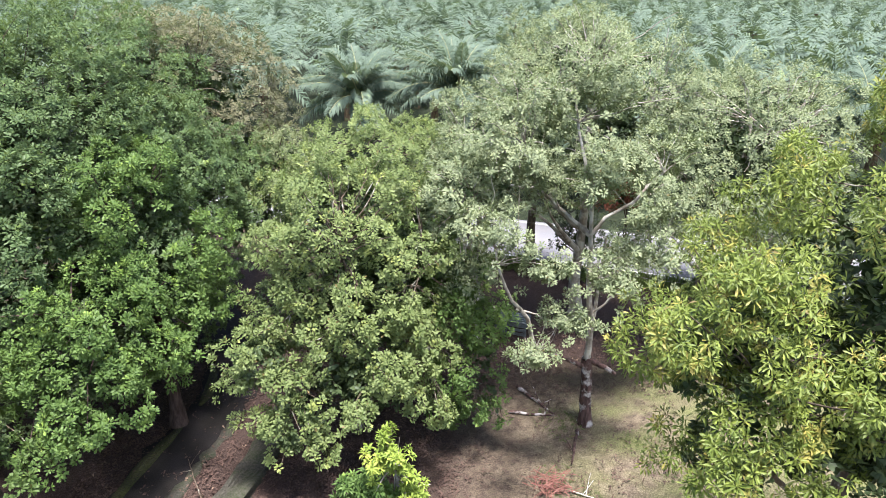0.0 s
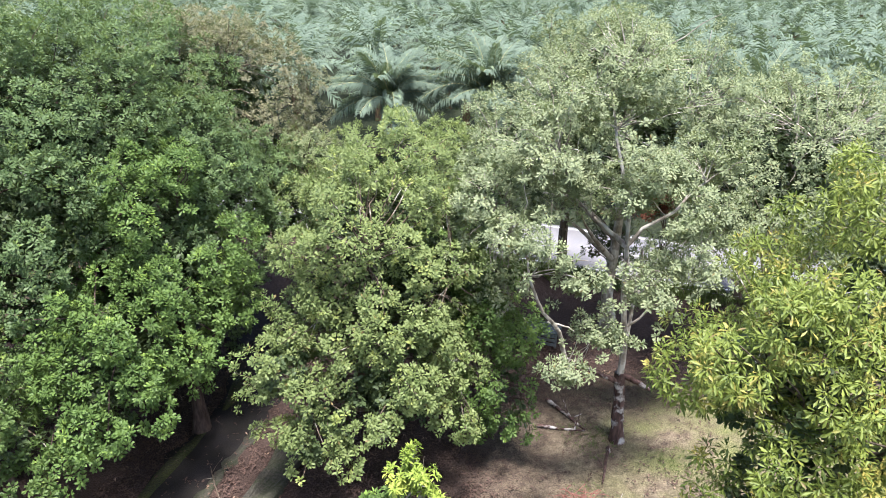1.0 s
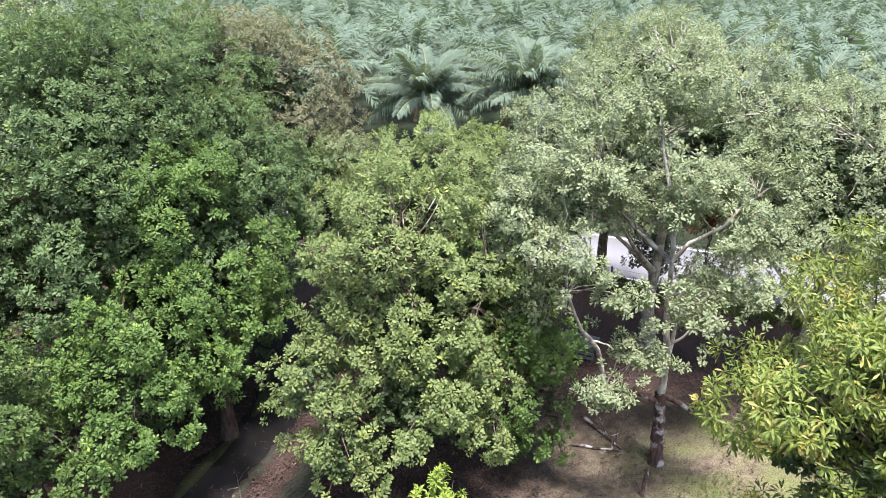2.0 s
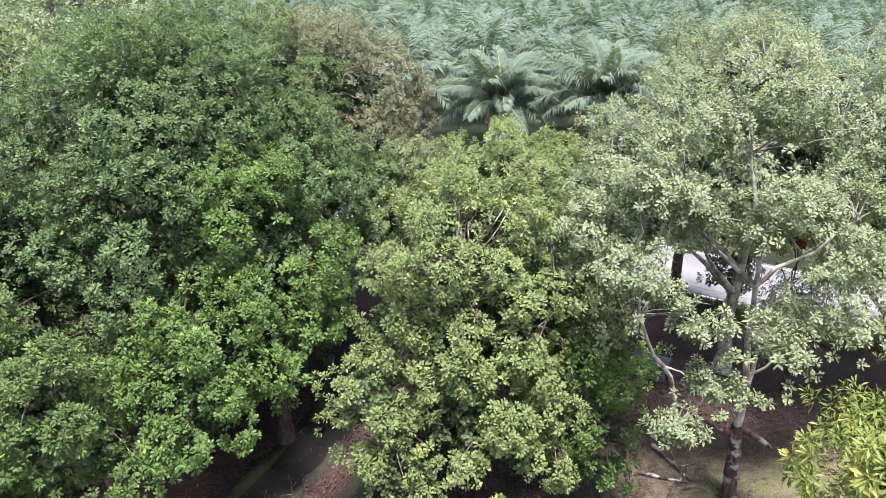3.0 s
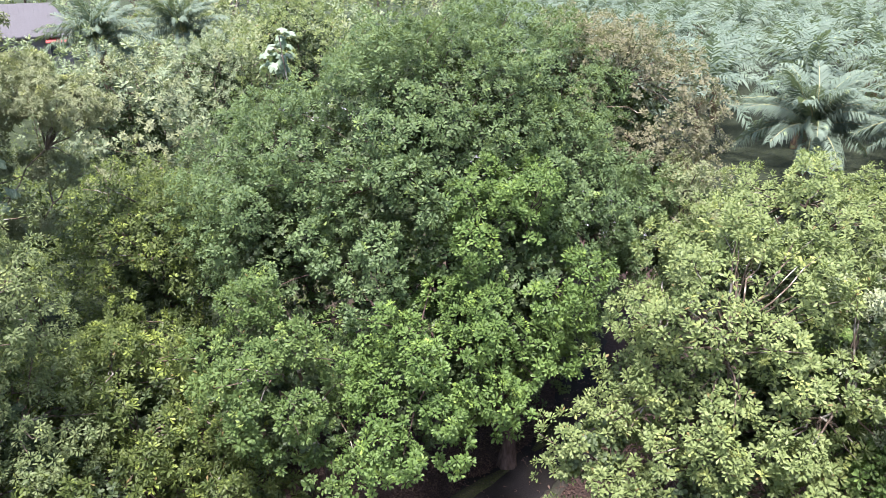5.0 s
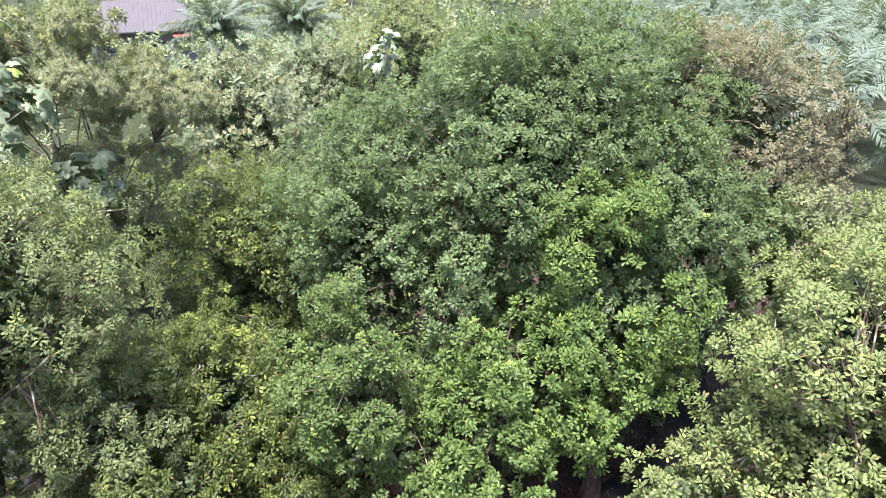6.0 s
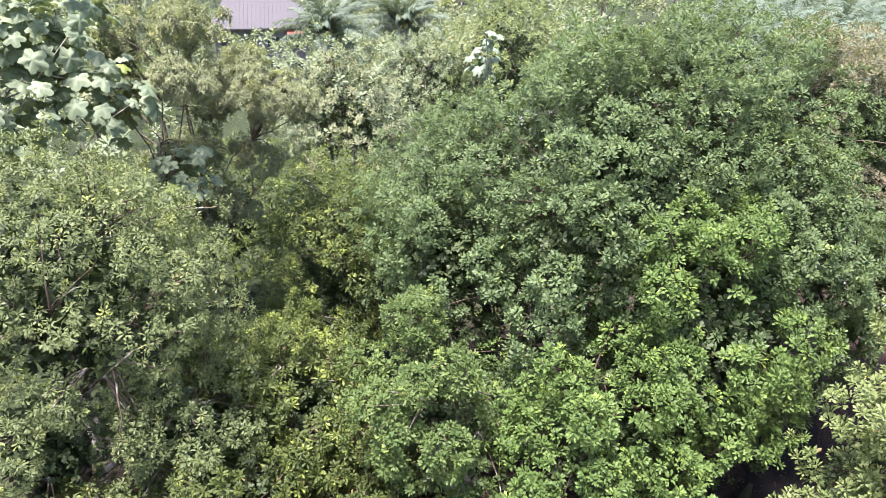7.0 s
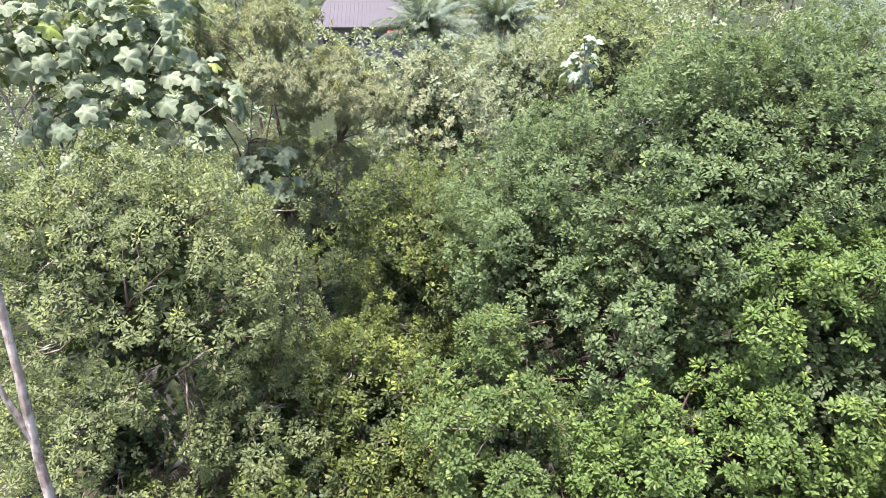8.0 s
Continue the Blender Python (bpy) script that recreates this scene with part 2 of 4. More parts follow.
def crown_tufts(lobes, rng, tuft=0.38, low=-0.5, fill=1.0, ragged=0.10, boss=0.78):
    """Middles, radii and facings of the leaf tufts of a crown: swelling heads of foliage with shaded gaps between, over a sparser inner layer."""
    C, R, O = [], [], []
    L = np.array(lobes, float)
    for k, (c, r) in enumerate(zip(L[:, :3], L[:, 3:])):
        area = 4 * np.pi * ((r[0] * r[1]) ** 1.6 / 3 + (r[0] * r[2]) ** 1.6 / 3 + (r[1] * r[2]) ** 1.6 / 3) ** (1 / 1.6)
        size = min(boss, 0.42 * r.mean())
        heads = ball_dirs(max(5, int(0.75 * area / (np.pi * size * size))), rng, 0.6) * r
        width = size * rng.uniform(0.8, 1.35, len(heads))
        for layer, (share, depth) in enumerate(((2.1, 0.0), (0.8, 0.42))):
            nb = max(9, int(fill * share * area / (np.pi * tuft * tuft)))
            for d in ball_dirs(nb, rng, 0.45):
                if d[2] < low:
                    continue
                away = unit(d / r) @ unit(np.array([*(VIEW_SIDE - c[:2]), 16.0 - c[2]])) < -0.12 and d[2] < 0.6
                if away and rng.random() < 0.88:
                    continue
                p = d * r
                far = np.linalg.norm(heads - p, axis=1) / width
                q = int(np.argmin(far))
                if far[q] > 1.0 and rng.random() < 0.92:
                    continue
                swell = 1.6 * size * (0.30 - min(far[q], 1.2) ** 2) if layer == 0 else -0.25
                lift = swell + 1.4 * ragged * r.mean() * noise.noise(Vector(d) * 2.2 + Vector(c) * 0.7) + rng.uniform(-0.16, 0.12) - depth - 0.3 * tuft
                bc = c + p + d * lift
                if any((((bc - L[w, :3]) / L[w, 3:]) ** 2).sum() < 0.62 for w in range(len(L)) if w != k):
                    continue
                C.append(bc)
                R.append(tuft * rng.uniform(0.7, 1.3))
                O.append(unit(unit(d / r) * 0.6 + (p - heads[q]) / width[q] * 0.5 + np.array([0, 0, 0.62]) + rng.normal(0, 0.16, 3)))
    return np.array(C), np.array(R), np.array(O)


def tuft_leaves(name, C, R, O, rng, leaves, length, ratio, spread, droop, blade):
    """Leaves in spiral rosettes at the ends of the shoots: upright in the middle, spreading and lower towards the rim."""
    n, m = len(C), leaves
    t, b = cross_frame(O)
    f = (np.arange(m)[None] + rng.uniform(0, 1, (n, m))) / m
    phi = np.arange(m)[None] * 2.39996 + rng.uniform(0, 6.283, (n, 1)) + rng.normal(0, 0.2, (n, m))
    el = np.radians(14 + (66 + 34 * spread) * f ** 0.7) + rng.normal(0, 0.12, (n, m))
    rim = t[:, None] * np.cos(phi)[..., None] + b[:, None] * np.sin(phi)[..., None]
    D = O[:, None] * np.cos(el)[..., None] + rim * np.sin(el)[..., None]
    D[..., 2] -= droop * f * rng.uniform(0.6, 1.4, (n, m))
    D = unit(D + rng.normal(0, 0.07, D.shape)).reshape(-1, 3)
    base = (C[:, None] - O[:, None] * (f * R[:, None] * 0.55)[..., None] + rim * 0.03 + rng.normal(0, 0.018, (n, m, 3))).reshape(-1, 3)
    hint = (O[:, None] * 0.9 - rim * 0.25 + np.array([0, 0, 0.35])).reshape(-1, 3) + rng.normal(0, 0.2, (n * m, 3))
    up = unit(hint - (hint * D).sum(1, keepdims=True) * D)
    side = np.cross(D, up)
    ln = length * np.repeat(rng.uniform(0.8, 1.15, n), m) * (0.62 + 0.5 * np.sqrt(f)).ravel() * rng.uniform(0.85, 1.12, n * m)
    uvw, faces = blade
    v = (base[:, None] + D[:, None] * (uvw[None, :, 0:1] * ln[:, None, None])
         + side[:, None] * (uvw[None, :, 1:2] * (ln * ratio)[:, None, None]) + up[:, None] * (uvw[None, :, 2:3] * ln[:, None, None]))
    f4 = faces[None] + (np.arange(len(ln)) * len(uvw))[:, None, None]
    me = soup(name, v.reshape(-1, 3), f4.reshape(-1, faces.shape[1]))
    age = me.attributes.new("shoot", "FLOAT", "POINT")          # one tone for all the leaves of a shoot
    age.data.foreach_set("value", np.repeat(rng.random(n), m * len(uvw)).astype(np.float32))
    return me


def inner_points(lobes, rng, amount=1.0):
    """Sparse shaded leaves deeper inside the crown."""
    out = []
    for l in np.array(lobes, float):
        r = l[3:]
        n = int(34 * amount * (r[0] * r[1] + r[0] * r[2] + r[1] * r[2]) / 3)
        d = ball_dirs(n, rng, 0.8)
        d = d[d[:, 2] > -0.6]
        see = unit(d / r) @ unit(np.array([*(VIEW_SIDE - l[:2]), 16.0 - l[2]])) > -0.2
        d = d[see | (d[:, 2] > 0.5) | (rng.random(len(d)) < 0.3)]
        out.append(l[:3] + d * np.maximum(r * 0.55, r - 1.45) * rng.uniform(0.86, 1.06, (len(d), 1)))
    p = np.concatenate(out)
    return p, unit(rng.normal(0, 0.5, p.shape) + (0, 0, 0.8))


def make_tree(name, base, lobes, leaf, bark, label, seed, height=None, girth=0.2, lean=(0, 0), limbs=9, twigs=60, tuft=0.32, leaves=18,
              length=0.18, ratio=0.44, spread=0.5, droop=0.0, blade=BLADE4, low=-0.5, fill=1.25, group="", category="tree", stems=1, ragged=0.12, inner=1.0, core=True):
    """A broadleaf tree: a tapered trunk, limbs, twigs and a crown of separate leaves."""
    rng = np.random.default_rng(seed)
    bx, by = base[:2]
    bz = base[2] if len(base) > 2 else ground_z(bx, by)
    root = thing(name, bx, by, bz, label, category, group)
    o = np.array([bx, by, bz])
    loc = [(l[0] - bx, l[1] - by, l[2] - bz, *l[3:]) for l in lobes]
    global VIEW_SIDE
    keep_side = VIEW_SIDE
    VIEW_SIDE = keep_side - o[:2]
    clumps, radii, facing = crown_tufts(loc, rng, tuft, low, fill, ragged)
    boughs = clumps
    part("crown", tuft_leaves("crown", clumps, radii, facing, rng, leaves, length, ratio, spread, droop, blade), leaf, root)
    # Dark leaf layers: the gaps' shade comes from their colour.
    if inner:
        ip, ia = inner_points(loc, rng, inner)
        part("inner_foliage", leaf_cloud("inner_foliage", ip, ia, rng, 9, 0.165, 0.6, (40, 100), 0.2, BLADE4), SHADE_LEAF, root, "leaves deep in the crown with shade in their dark colour")
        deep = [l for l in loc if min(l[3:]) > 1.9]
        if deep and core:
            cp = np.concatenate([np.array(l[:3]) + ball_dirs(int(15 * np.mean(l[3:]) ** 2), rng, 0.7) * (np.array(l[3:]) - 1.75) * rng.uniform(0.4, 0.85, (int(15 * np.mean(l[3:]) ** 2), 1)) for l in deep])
            part("core_foliage", leaf_cloud("core_foliage", cp, unit(rng.normal(0, 0.6, cp.shape) + (0, 0, 0.6)), rng, 8, 0.34, 0.6, (50, 100), 0.2, BLADE4), SHADE_LEAF, root, "leaves deep in the crown with shade in their dark colour")
    VIEW_SIDE = keep_side
    la = np.array(loc)
    top = height or float((la[:, 2] + 0.55 * la[:, 5]).max())
    mid = la[np.argmax(la[:, 5]), :2]
    tip = np.array([mid[0] * 0.7 + lean[0], mid[1] * 0.7 + lean[1], top])
    n = 14
    for s in range(stems):
        off = rng.normal(0, 0.5, 3) * (s > 0)
        off[2] = 0
        path = bent(off * 0.15 + (0, 0, -0.15), tip + off * 2, n, rng, 0, 0.10)
        rad = girth * (1 - 0.85 * np.linspace(0, 1, n)) * (1 - 0.25 * (s > 0))
        rad[0] *= 1.45
        rad[1] *= 1.1
        part("trunk", tube("trunk", path, rad, 10, rng), bark, root)
    order = rng.permutation(len(boughs))[:limbs]
    joints = []
    for i in order:
        b = boughs[i] * np.array([0.72, 0.72, 0.86])
        f = np.clip((b[2] - np.hypot(*b[:2]) * 0.55) / top, 0.16, 0.9) * rng.uniform(0.8, 1.0)
        k = int(f * (n - 1))
        q = bent(path[k], b, 9, rng, rng.uniform(-0.06, 0.10), 0.16)
        r0 = max(rad[k] * 0.62, 0.03)
        part("limb", tube("limb", q, np.linspace(r0, 0.02, 9), 6, rng), bark, root)
        joints.append(q[3:])
    if twigs:
        J = np.concatenate(joints) if joints else path[n // 2:]
        V, F, k = [], [], 0
        for i in rng.permutation(len(clumps))[:twigs]:
            c = clumps[i]
            j = J[np.argmin(((J - c) ** 2).sum(1))]
            q = bent(j, c + rng.normal(0, 0.1, 3) - facing[i] * 0.10, 6, rng, 0.04, 0.2)
            v, f4 = tube_arrays(q, np.linspace(0.034, 0.011, 6), 4, k)
            V.append(v), F.append(f4)
            k += len(v)
        tagged(part("twigwork", soup("twigwork", np.concatenate(V), np.concatenate(F), True), bark, root), kind="stuff")
    return root


# ---------------------------------------------------------------- ground, drive and road
ROAD_P, ROAD_U = np.array([6.6, 38.5]), np.array([0.946, -0.324])
ROAD_N = np.array([0.324, 0.946])
DRIVE = [(-10.2, 14.0), (-9.6, 18.6), (-8.9, 21.5), (-8.6, 24.0), (-9.6, 27.5), (-11.5, 31.0), (-13.0, 34.5)]


def step(a, b, v):
    t = np.clip((v - a) / (b - a), 0, 1)
    return t * t * (3 - 2 * t)


def ground_z(x, y):
    """Height of the ground: a low bank carries the road."""
    d = (np.asarray(x) - ROAD_P[0]) * ROAD_N[0] + (np.asarray(y) - ROAD_P[1]) * ROAD_N[1]
    return 0.30 * step(-6.2, -4.4, d)


def ground_mat():
    """Reddish leaf litter and soil, thin moss and grass in patches, a green far verge, dark green far left; shade of
    trees and palms is put into the dark tones.
    """
    m, nt, b = mat_base("ground_litter", 0.95, 0.2)
    pos = nt.nodes.new("ShaderNodeNewGeometry").outputs["Position"]
    sep = nt.nodes.new("ShaderNodeSeparateXYZ")
    nt.links.new(pos, sep.inputs[0])
    fine, mid, big = noise_fac(nt, 22, 0.34, 0.66, 6), noise_fac(nt, 3.5, 0.36, 0.64, 5), noise_fac(nt, 0.45, 0.40, 0.60, 4)
    # Litter browns lowered to hold the shade of the canopy.
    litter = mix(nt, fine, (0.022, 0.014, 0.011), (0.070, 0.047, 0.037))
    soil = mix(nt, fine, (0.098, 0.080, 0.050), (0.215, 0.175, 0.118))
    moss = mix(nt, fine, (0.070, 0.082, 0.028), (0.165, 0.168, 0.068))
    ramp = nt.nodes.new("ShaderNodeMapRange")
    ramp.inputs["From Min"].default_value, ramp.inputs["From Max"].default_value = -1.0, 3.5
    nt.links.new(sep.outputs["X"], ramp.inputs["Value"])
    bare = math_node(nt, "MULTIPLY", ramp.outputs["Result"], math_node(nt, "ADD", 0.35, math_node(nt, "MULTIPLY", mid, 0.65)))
    # Behind y = 22.5 dark litter replaces soil and moss as painted tree shade.
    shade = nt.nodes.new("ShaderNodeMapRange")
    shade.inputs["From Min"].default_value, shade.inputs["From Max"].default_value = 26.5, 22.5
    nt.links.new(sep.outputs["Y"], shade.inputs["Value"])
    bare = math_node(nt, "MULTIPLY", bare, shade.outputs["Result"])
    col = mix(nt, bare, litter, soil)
    ramp2 = nt.nodes.new("ShaderNodeMapRange")
    ramp2.inputs["From Min"].default_value, ramp2.inputs["From Max"].default_value = 3.0, 7.0
    nt.links.new(sep.outputs["X"], ramp2.inputs["Value"])
    col = mix(nt, math_node(nt, "MULTIPLY", math_node(nt, "MULTIPLY", ramp2.outputs["Result"], shade.outputs["Result"]), big), col, moss)
    # Past the green verge the ground goes near-black: palm shade as colour.
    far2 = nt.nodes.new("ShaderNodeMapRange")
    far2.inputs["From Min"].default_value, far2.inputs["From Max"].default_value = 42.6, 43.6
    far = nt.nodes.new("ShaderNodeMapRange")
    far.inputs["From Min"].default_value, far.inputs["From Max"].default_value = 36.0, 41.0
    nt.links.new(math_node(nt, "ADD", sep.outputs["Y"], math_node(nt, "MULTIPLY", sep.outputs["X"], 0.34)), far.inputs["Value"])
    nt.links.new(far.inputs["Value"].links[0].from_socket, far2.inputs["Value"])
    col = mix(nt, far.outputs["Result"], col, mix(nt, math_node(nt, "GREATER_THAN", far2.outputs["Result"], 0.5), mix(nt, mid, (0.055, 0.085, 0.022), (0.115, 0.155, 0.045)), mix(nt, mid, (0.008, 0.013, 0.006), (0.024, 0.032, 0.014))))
    # Ground fades to dark green left of x = -21.
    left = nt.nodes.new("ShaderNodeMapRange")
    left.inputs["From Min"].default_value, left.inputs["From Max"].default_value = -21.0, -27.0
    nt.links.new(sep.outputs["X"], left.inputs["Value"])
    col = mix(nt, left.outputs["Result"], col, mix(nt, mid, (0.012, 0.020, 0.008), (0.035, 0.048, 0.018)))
    nt.links.new(col, b.inputs["Base Color"])
    bump(nt, b, fine, 0.7, 0.05)
    return m


gx = np.sinh(np.linspace(-6.4, 6.4, 200)) * 8.0 - 4
gy = np.sinh(np.linspace(-6.0, 6.4, 200)) * 8.0 + 20
X, Y = np.meshgrid(gx, gy, indexing="ij")
Z = ground_z(X, Y)
near = np.exp(-((X / 60) ** 2 + ((Y - 15) / 60) ** 2))
Z = Z + near * 0.05 * np.sin(X * 1.7 + 0.6 * Y) * np.sin(Y * 1.3 - 0.4 * X) - 0.03
ii = np.arange(199)[:, None] * 200 + np.arange(199)[None]
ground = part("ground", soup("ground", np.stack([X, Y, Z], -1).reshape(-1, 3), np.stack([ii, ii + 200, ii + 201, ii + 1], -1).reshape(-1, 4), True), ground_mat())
tagged(ground, "reddish brown leaf litter and bare soil with thin moss", "ground", kind="structure")

ASPHALT = rough_mat("road_asphalt", (0.135, 0.135, 0.14), (0.195, 0.195, 0.20), (0.155, 0.15, 0.148), 0.5, 60, 0.8, 0.3, 0.01)
LINE = rough_mat("road_paint", (0.60, 0.60, 0.58), (0.70, 0.70, 0.68), (0.48, 0.48, 0.46), 3, 40, 0.7, 0.1, 0.003)
# Drive asphalt darkened: the shade of the trees is put into its colour.
DRIVE_MAT = rough_mat("drive_shaded_asphalt", (0.010, 0.009, 0.009), (0.024, 0.021, 0.020), (0.016, 0.014, 0.010), 0.8, 24, 0.95, 0.35, 0.012, 0.15)
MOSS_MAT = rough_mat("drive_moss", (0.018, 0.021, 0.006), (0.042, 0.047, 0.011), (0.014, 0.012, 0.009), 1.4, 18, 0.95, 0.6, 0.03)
# Mossy concrete, its tones also lowered for tree shade.
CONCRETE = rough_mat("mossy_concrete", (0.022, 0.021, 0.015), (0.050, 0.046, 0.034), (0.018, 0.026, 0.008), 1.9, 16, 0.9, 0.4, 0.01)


def strip(name, line, left, right, z, thick, material, parent=None, label=""):
    """A slab along a line of plan points; left and right are its edges' offsets."""
    line = np.asarray(line, float)
    d = unit(np.gradient(line, axis=0))
    n = np.stack([-d[:, 1], d[:, 0]], 1)
    m = len(line)
    l, r = np.broadcast_to(left, m)[:, None], np.broadcast_to(right, m)[:, None]
    a, b = line + n * l, line - n * r
    zz = np.broadcast_to(z, m)[:, None]
    v = np.concatenate([np.hstack([a, zz]), np.hstack([b, zz]), np.hstack([a, zz - thick]), np.hstack([b, zz - thick])])
    i = np.arange(m - 1)
    f = np.concatenate([np.stack([i + m, i + m + 1, i + 1, i], 1), np.stack([i, i + 1, i + 1 + 2 * m, i + 2 * m], 1),
                        np.stack([i + m + 1, i + m, i + 3 * m, i + 3 * m + 1], 1)])
    caps = np.array([(0, 2 * m, 3 * m, m), (m - 1, 2 * m - 1, 4 * m - 1, 3 * m - 1)])
    return part(name, soup(name, v, np.concatenate([f, caps])), material, parent, label)


def smooth_line(pts, n=40):
    pts = np.asarray(pts, float)
    s = np.linspace(0, 1, n) * (len(pts) - 1)
    i = np.clip(s.astype(int), 0, len(pts) - 2)
    t = (s - i)[:, None]
    p0, p1, p2, p3 = pts[np.maximum(i - 1, 0)], pts[i], pts[i + 1], pts[np.minimum(i + 2, len(pts) - 1)]
    return 0.5 * (2 * p1 + (p2 - p0) * t + (2 * p0 - 5 * p1 + 4 * p2 - p3) * t ** 2 + (3 * p1 - p0 - 3 * p2 + p3) * t ** 3)


road_line = ROAD_P + np.linspace(-70, 130, 60)[:, None] * ROAD_U
road = strip("road", road_line, 3.05, 3.05, 0.33, 0.25, ASPHALT)
tagged(road, "pale grey two-lane asphalt road with white lines", "road", kind="structure")
for off in (-2.7, 2.7):
    strip("edge_line", road_line + ROAD_N * off, 0.07, 0.07, 0.337, 0.006, LINE, road, "white edge line")
for s in np.arange(-60, 120, 6.0):
    strip("centre_dash", ROAD_P + np.linspace(s, s + 3.2, 4)[:, None] * ROAD_U, 0.06, 0.06, 0.337, 0.006, LINE, road, "white centre dash")

drive_line = smooth_line(DRIVE)
rng = np.random.default_rng(3)
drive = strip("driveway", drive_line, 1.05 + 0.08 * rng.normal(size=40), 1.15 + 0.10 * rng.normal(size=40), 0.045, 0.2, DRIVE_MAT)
tagged(drive, "narrow asphalt drive under the trees, its colour darkened for their shade", "driveway", kind="structure")
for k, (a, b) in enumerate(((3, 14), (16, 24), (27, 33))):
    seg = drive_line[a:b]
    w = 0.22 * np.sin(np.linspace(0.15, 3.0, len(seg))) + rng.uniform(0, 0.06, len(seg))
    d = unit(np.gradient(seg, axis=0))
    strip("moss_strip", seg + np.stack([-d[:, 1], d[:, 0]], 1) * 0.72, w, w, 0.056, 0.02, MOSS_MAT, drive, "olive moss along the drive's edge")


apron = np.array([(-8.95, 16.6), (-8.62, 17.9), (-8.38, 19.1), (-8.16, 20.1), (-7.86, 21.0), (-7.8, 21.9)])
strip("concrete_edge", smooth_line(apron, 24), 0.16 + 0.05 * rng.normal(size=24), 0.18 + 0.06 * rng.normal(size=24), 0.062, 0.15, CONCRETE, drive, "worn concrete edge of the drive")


def slab():
    """A mossy concrete cover at the drain beside the drive."""
    bm = bmesh.new()
    bmesh.ops.create_cube(bm, size=1, matrix=Matrix.Diagonal((0.95, 3.4, 0.34, 1)))
    bmesh.ops.subdivide_edges(bm, edges=bm.edges[:], cuts=5, use_grid_fill=True)
    for v in bm.verts:
        v.co += Vector((noise.noise(v.co * 2.1), noise.noise(v.co * 1.7 + Vector((5, 0, 0))), noise.noise(v.co * 2.6))) * 0.15
    bmesh.ops.bevel(bm, geom=[e for e in bm.edges if e.calc_face_angle(0) > 0.9], offset=0.025, segments=2, affect="EDGES")
    return bm


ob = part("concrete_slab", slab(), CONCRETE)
ob.matrix_world = pose(-6.45, 18.9, 0.14, 0, 2, -12)
tagged(ob, "weathered mossy concrete slab beside the drive", "slab")

# ---------------------------------------------------------------- oil palms
def frond_mesh(name, seed, length, pairs, seg, droop, near=True):
    """One arched palm frond along +x: a rachis with two ranks of hanging leaflets. Slot 1 is the rachis."""
    rng = np.random.default_rng(seed)
    s = np.linspace(0, 1, seg)
    px_ = length * (s - 0.16 * s ** 2.2 * droop)
    pz = length * (0.42 * s - (0.38 + 0.34 * droop) * s ** 2)
    path = np.stack([px_, 0.04 * length * np.sin(s * 2 + seed), pz], 1)
    v, f = tube_arrays(path, np.linspace(0.055, 0.012, seg), 4 if near else 3)
    nr = len(f)
    t = np.repeat(np.linspace(0.14, 1.0, pairs), 2) + rng.normal(0, 0.006, pairs * 2)
    t = np.clip(t, 0.1, 1)
    sgn = np.tile([1.0, -1.0], pairs)
    base = np.stack([np.interp(t, s, path[:, k]) for k in range(3)], 1)
    tang = unit(np.stack([np.interp(t, s, np.gradient(path[:, k])) for k in range(3)], 1))
    side = unit(np.cross(tang, np.array([0, 0, 1.0])))
    upv = np.cross(side, tang)
    ll = length * 0.235 * np.sin(np.pi * (0.12 + 0.80 * t)) ** 0.7 * rng.uniform(0.85, 1.1, len(t))
    fan = rng.uniform(-0.45, 0.6, (len(t), 1))
    d1 = unit(tang * (0.55 + 0.5 * t[:, None]) + side * sgn[:, None] * 1.0 + upv * fan)
    d2 = unit(d1 + np.array([0, 0, -1.1]) * rng.uniform(0.8, 1.9, (len(t), 1)))
    wid = unit(np.cross(d1, upv + side * 0.3)) * (length * 0.0066 * (1.0 if near else 2.3))
    m1, e1 = base + d1 * (ll * 0.55)[:, None], base + d1 * (ll * 0.55)[:, None] + d2 * (ll * 0.5)[:, None]
    lv = np.stack([base - wid * 0.5, base + wid * 0.5, m1 + wid, m1 - wid, e1 + wid * 0.1, e1 - wid * 0.1], 1).reshape(-1, 3)
    q = np.arange(len(t))[:, None] * 6 + len(v)
    lf = np.concatenate([q + np.array([[0, 1, 2, 3]]), q + np.array([[3, 2, 4, 5]])])
    me = soup(name, np.concatenate([v, lv]), np.concatenate([f, lf]))
    return me, nr


def finish_frond(me, nr, leaf):
    me.materials.append(leaf)
    me.materials.append(RACHIS)
    idx = np.zeros(len(me.polygons), np.int32)
    idx[:nr] = 1
    me.polygons.foreach_set("material_index", idx)
    return me


def frond_poses(n, rng):
    """Turn and rise of each frond of a crown, young ones upright in the middle."""
    out = []
    for i in range(n):
        f = i / (n - 1)
        out.append((math.degrees(i * 2.39996) + rng.uniform(-10, 10), 84 - 78 * f ** 1.15 + rng.uniform(-7, 7), rng.uniform(-14, 14), 1.0 - 0.22 * abs(f - 0.55) + rng.uniform(-0.06, 0.06)))
    return out


FRONDS = [finish_frond(*frond_mesh("frond", 20 + k, 5.4, 84, 12, d), FROND) for k, d in enumerate((0.3, 0.6, 0.9, 0.5))]
FROND_YOUNG = finish_frond(*frond_mesh("frond", 29, 4.2, 40, 10, 0.1), FROND_NEW)


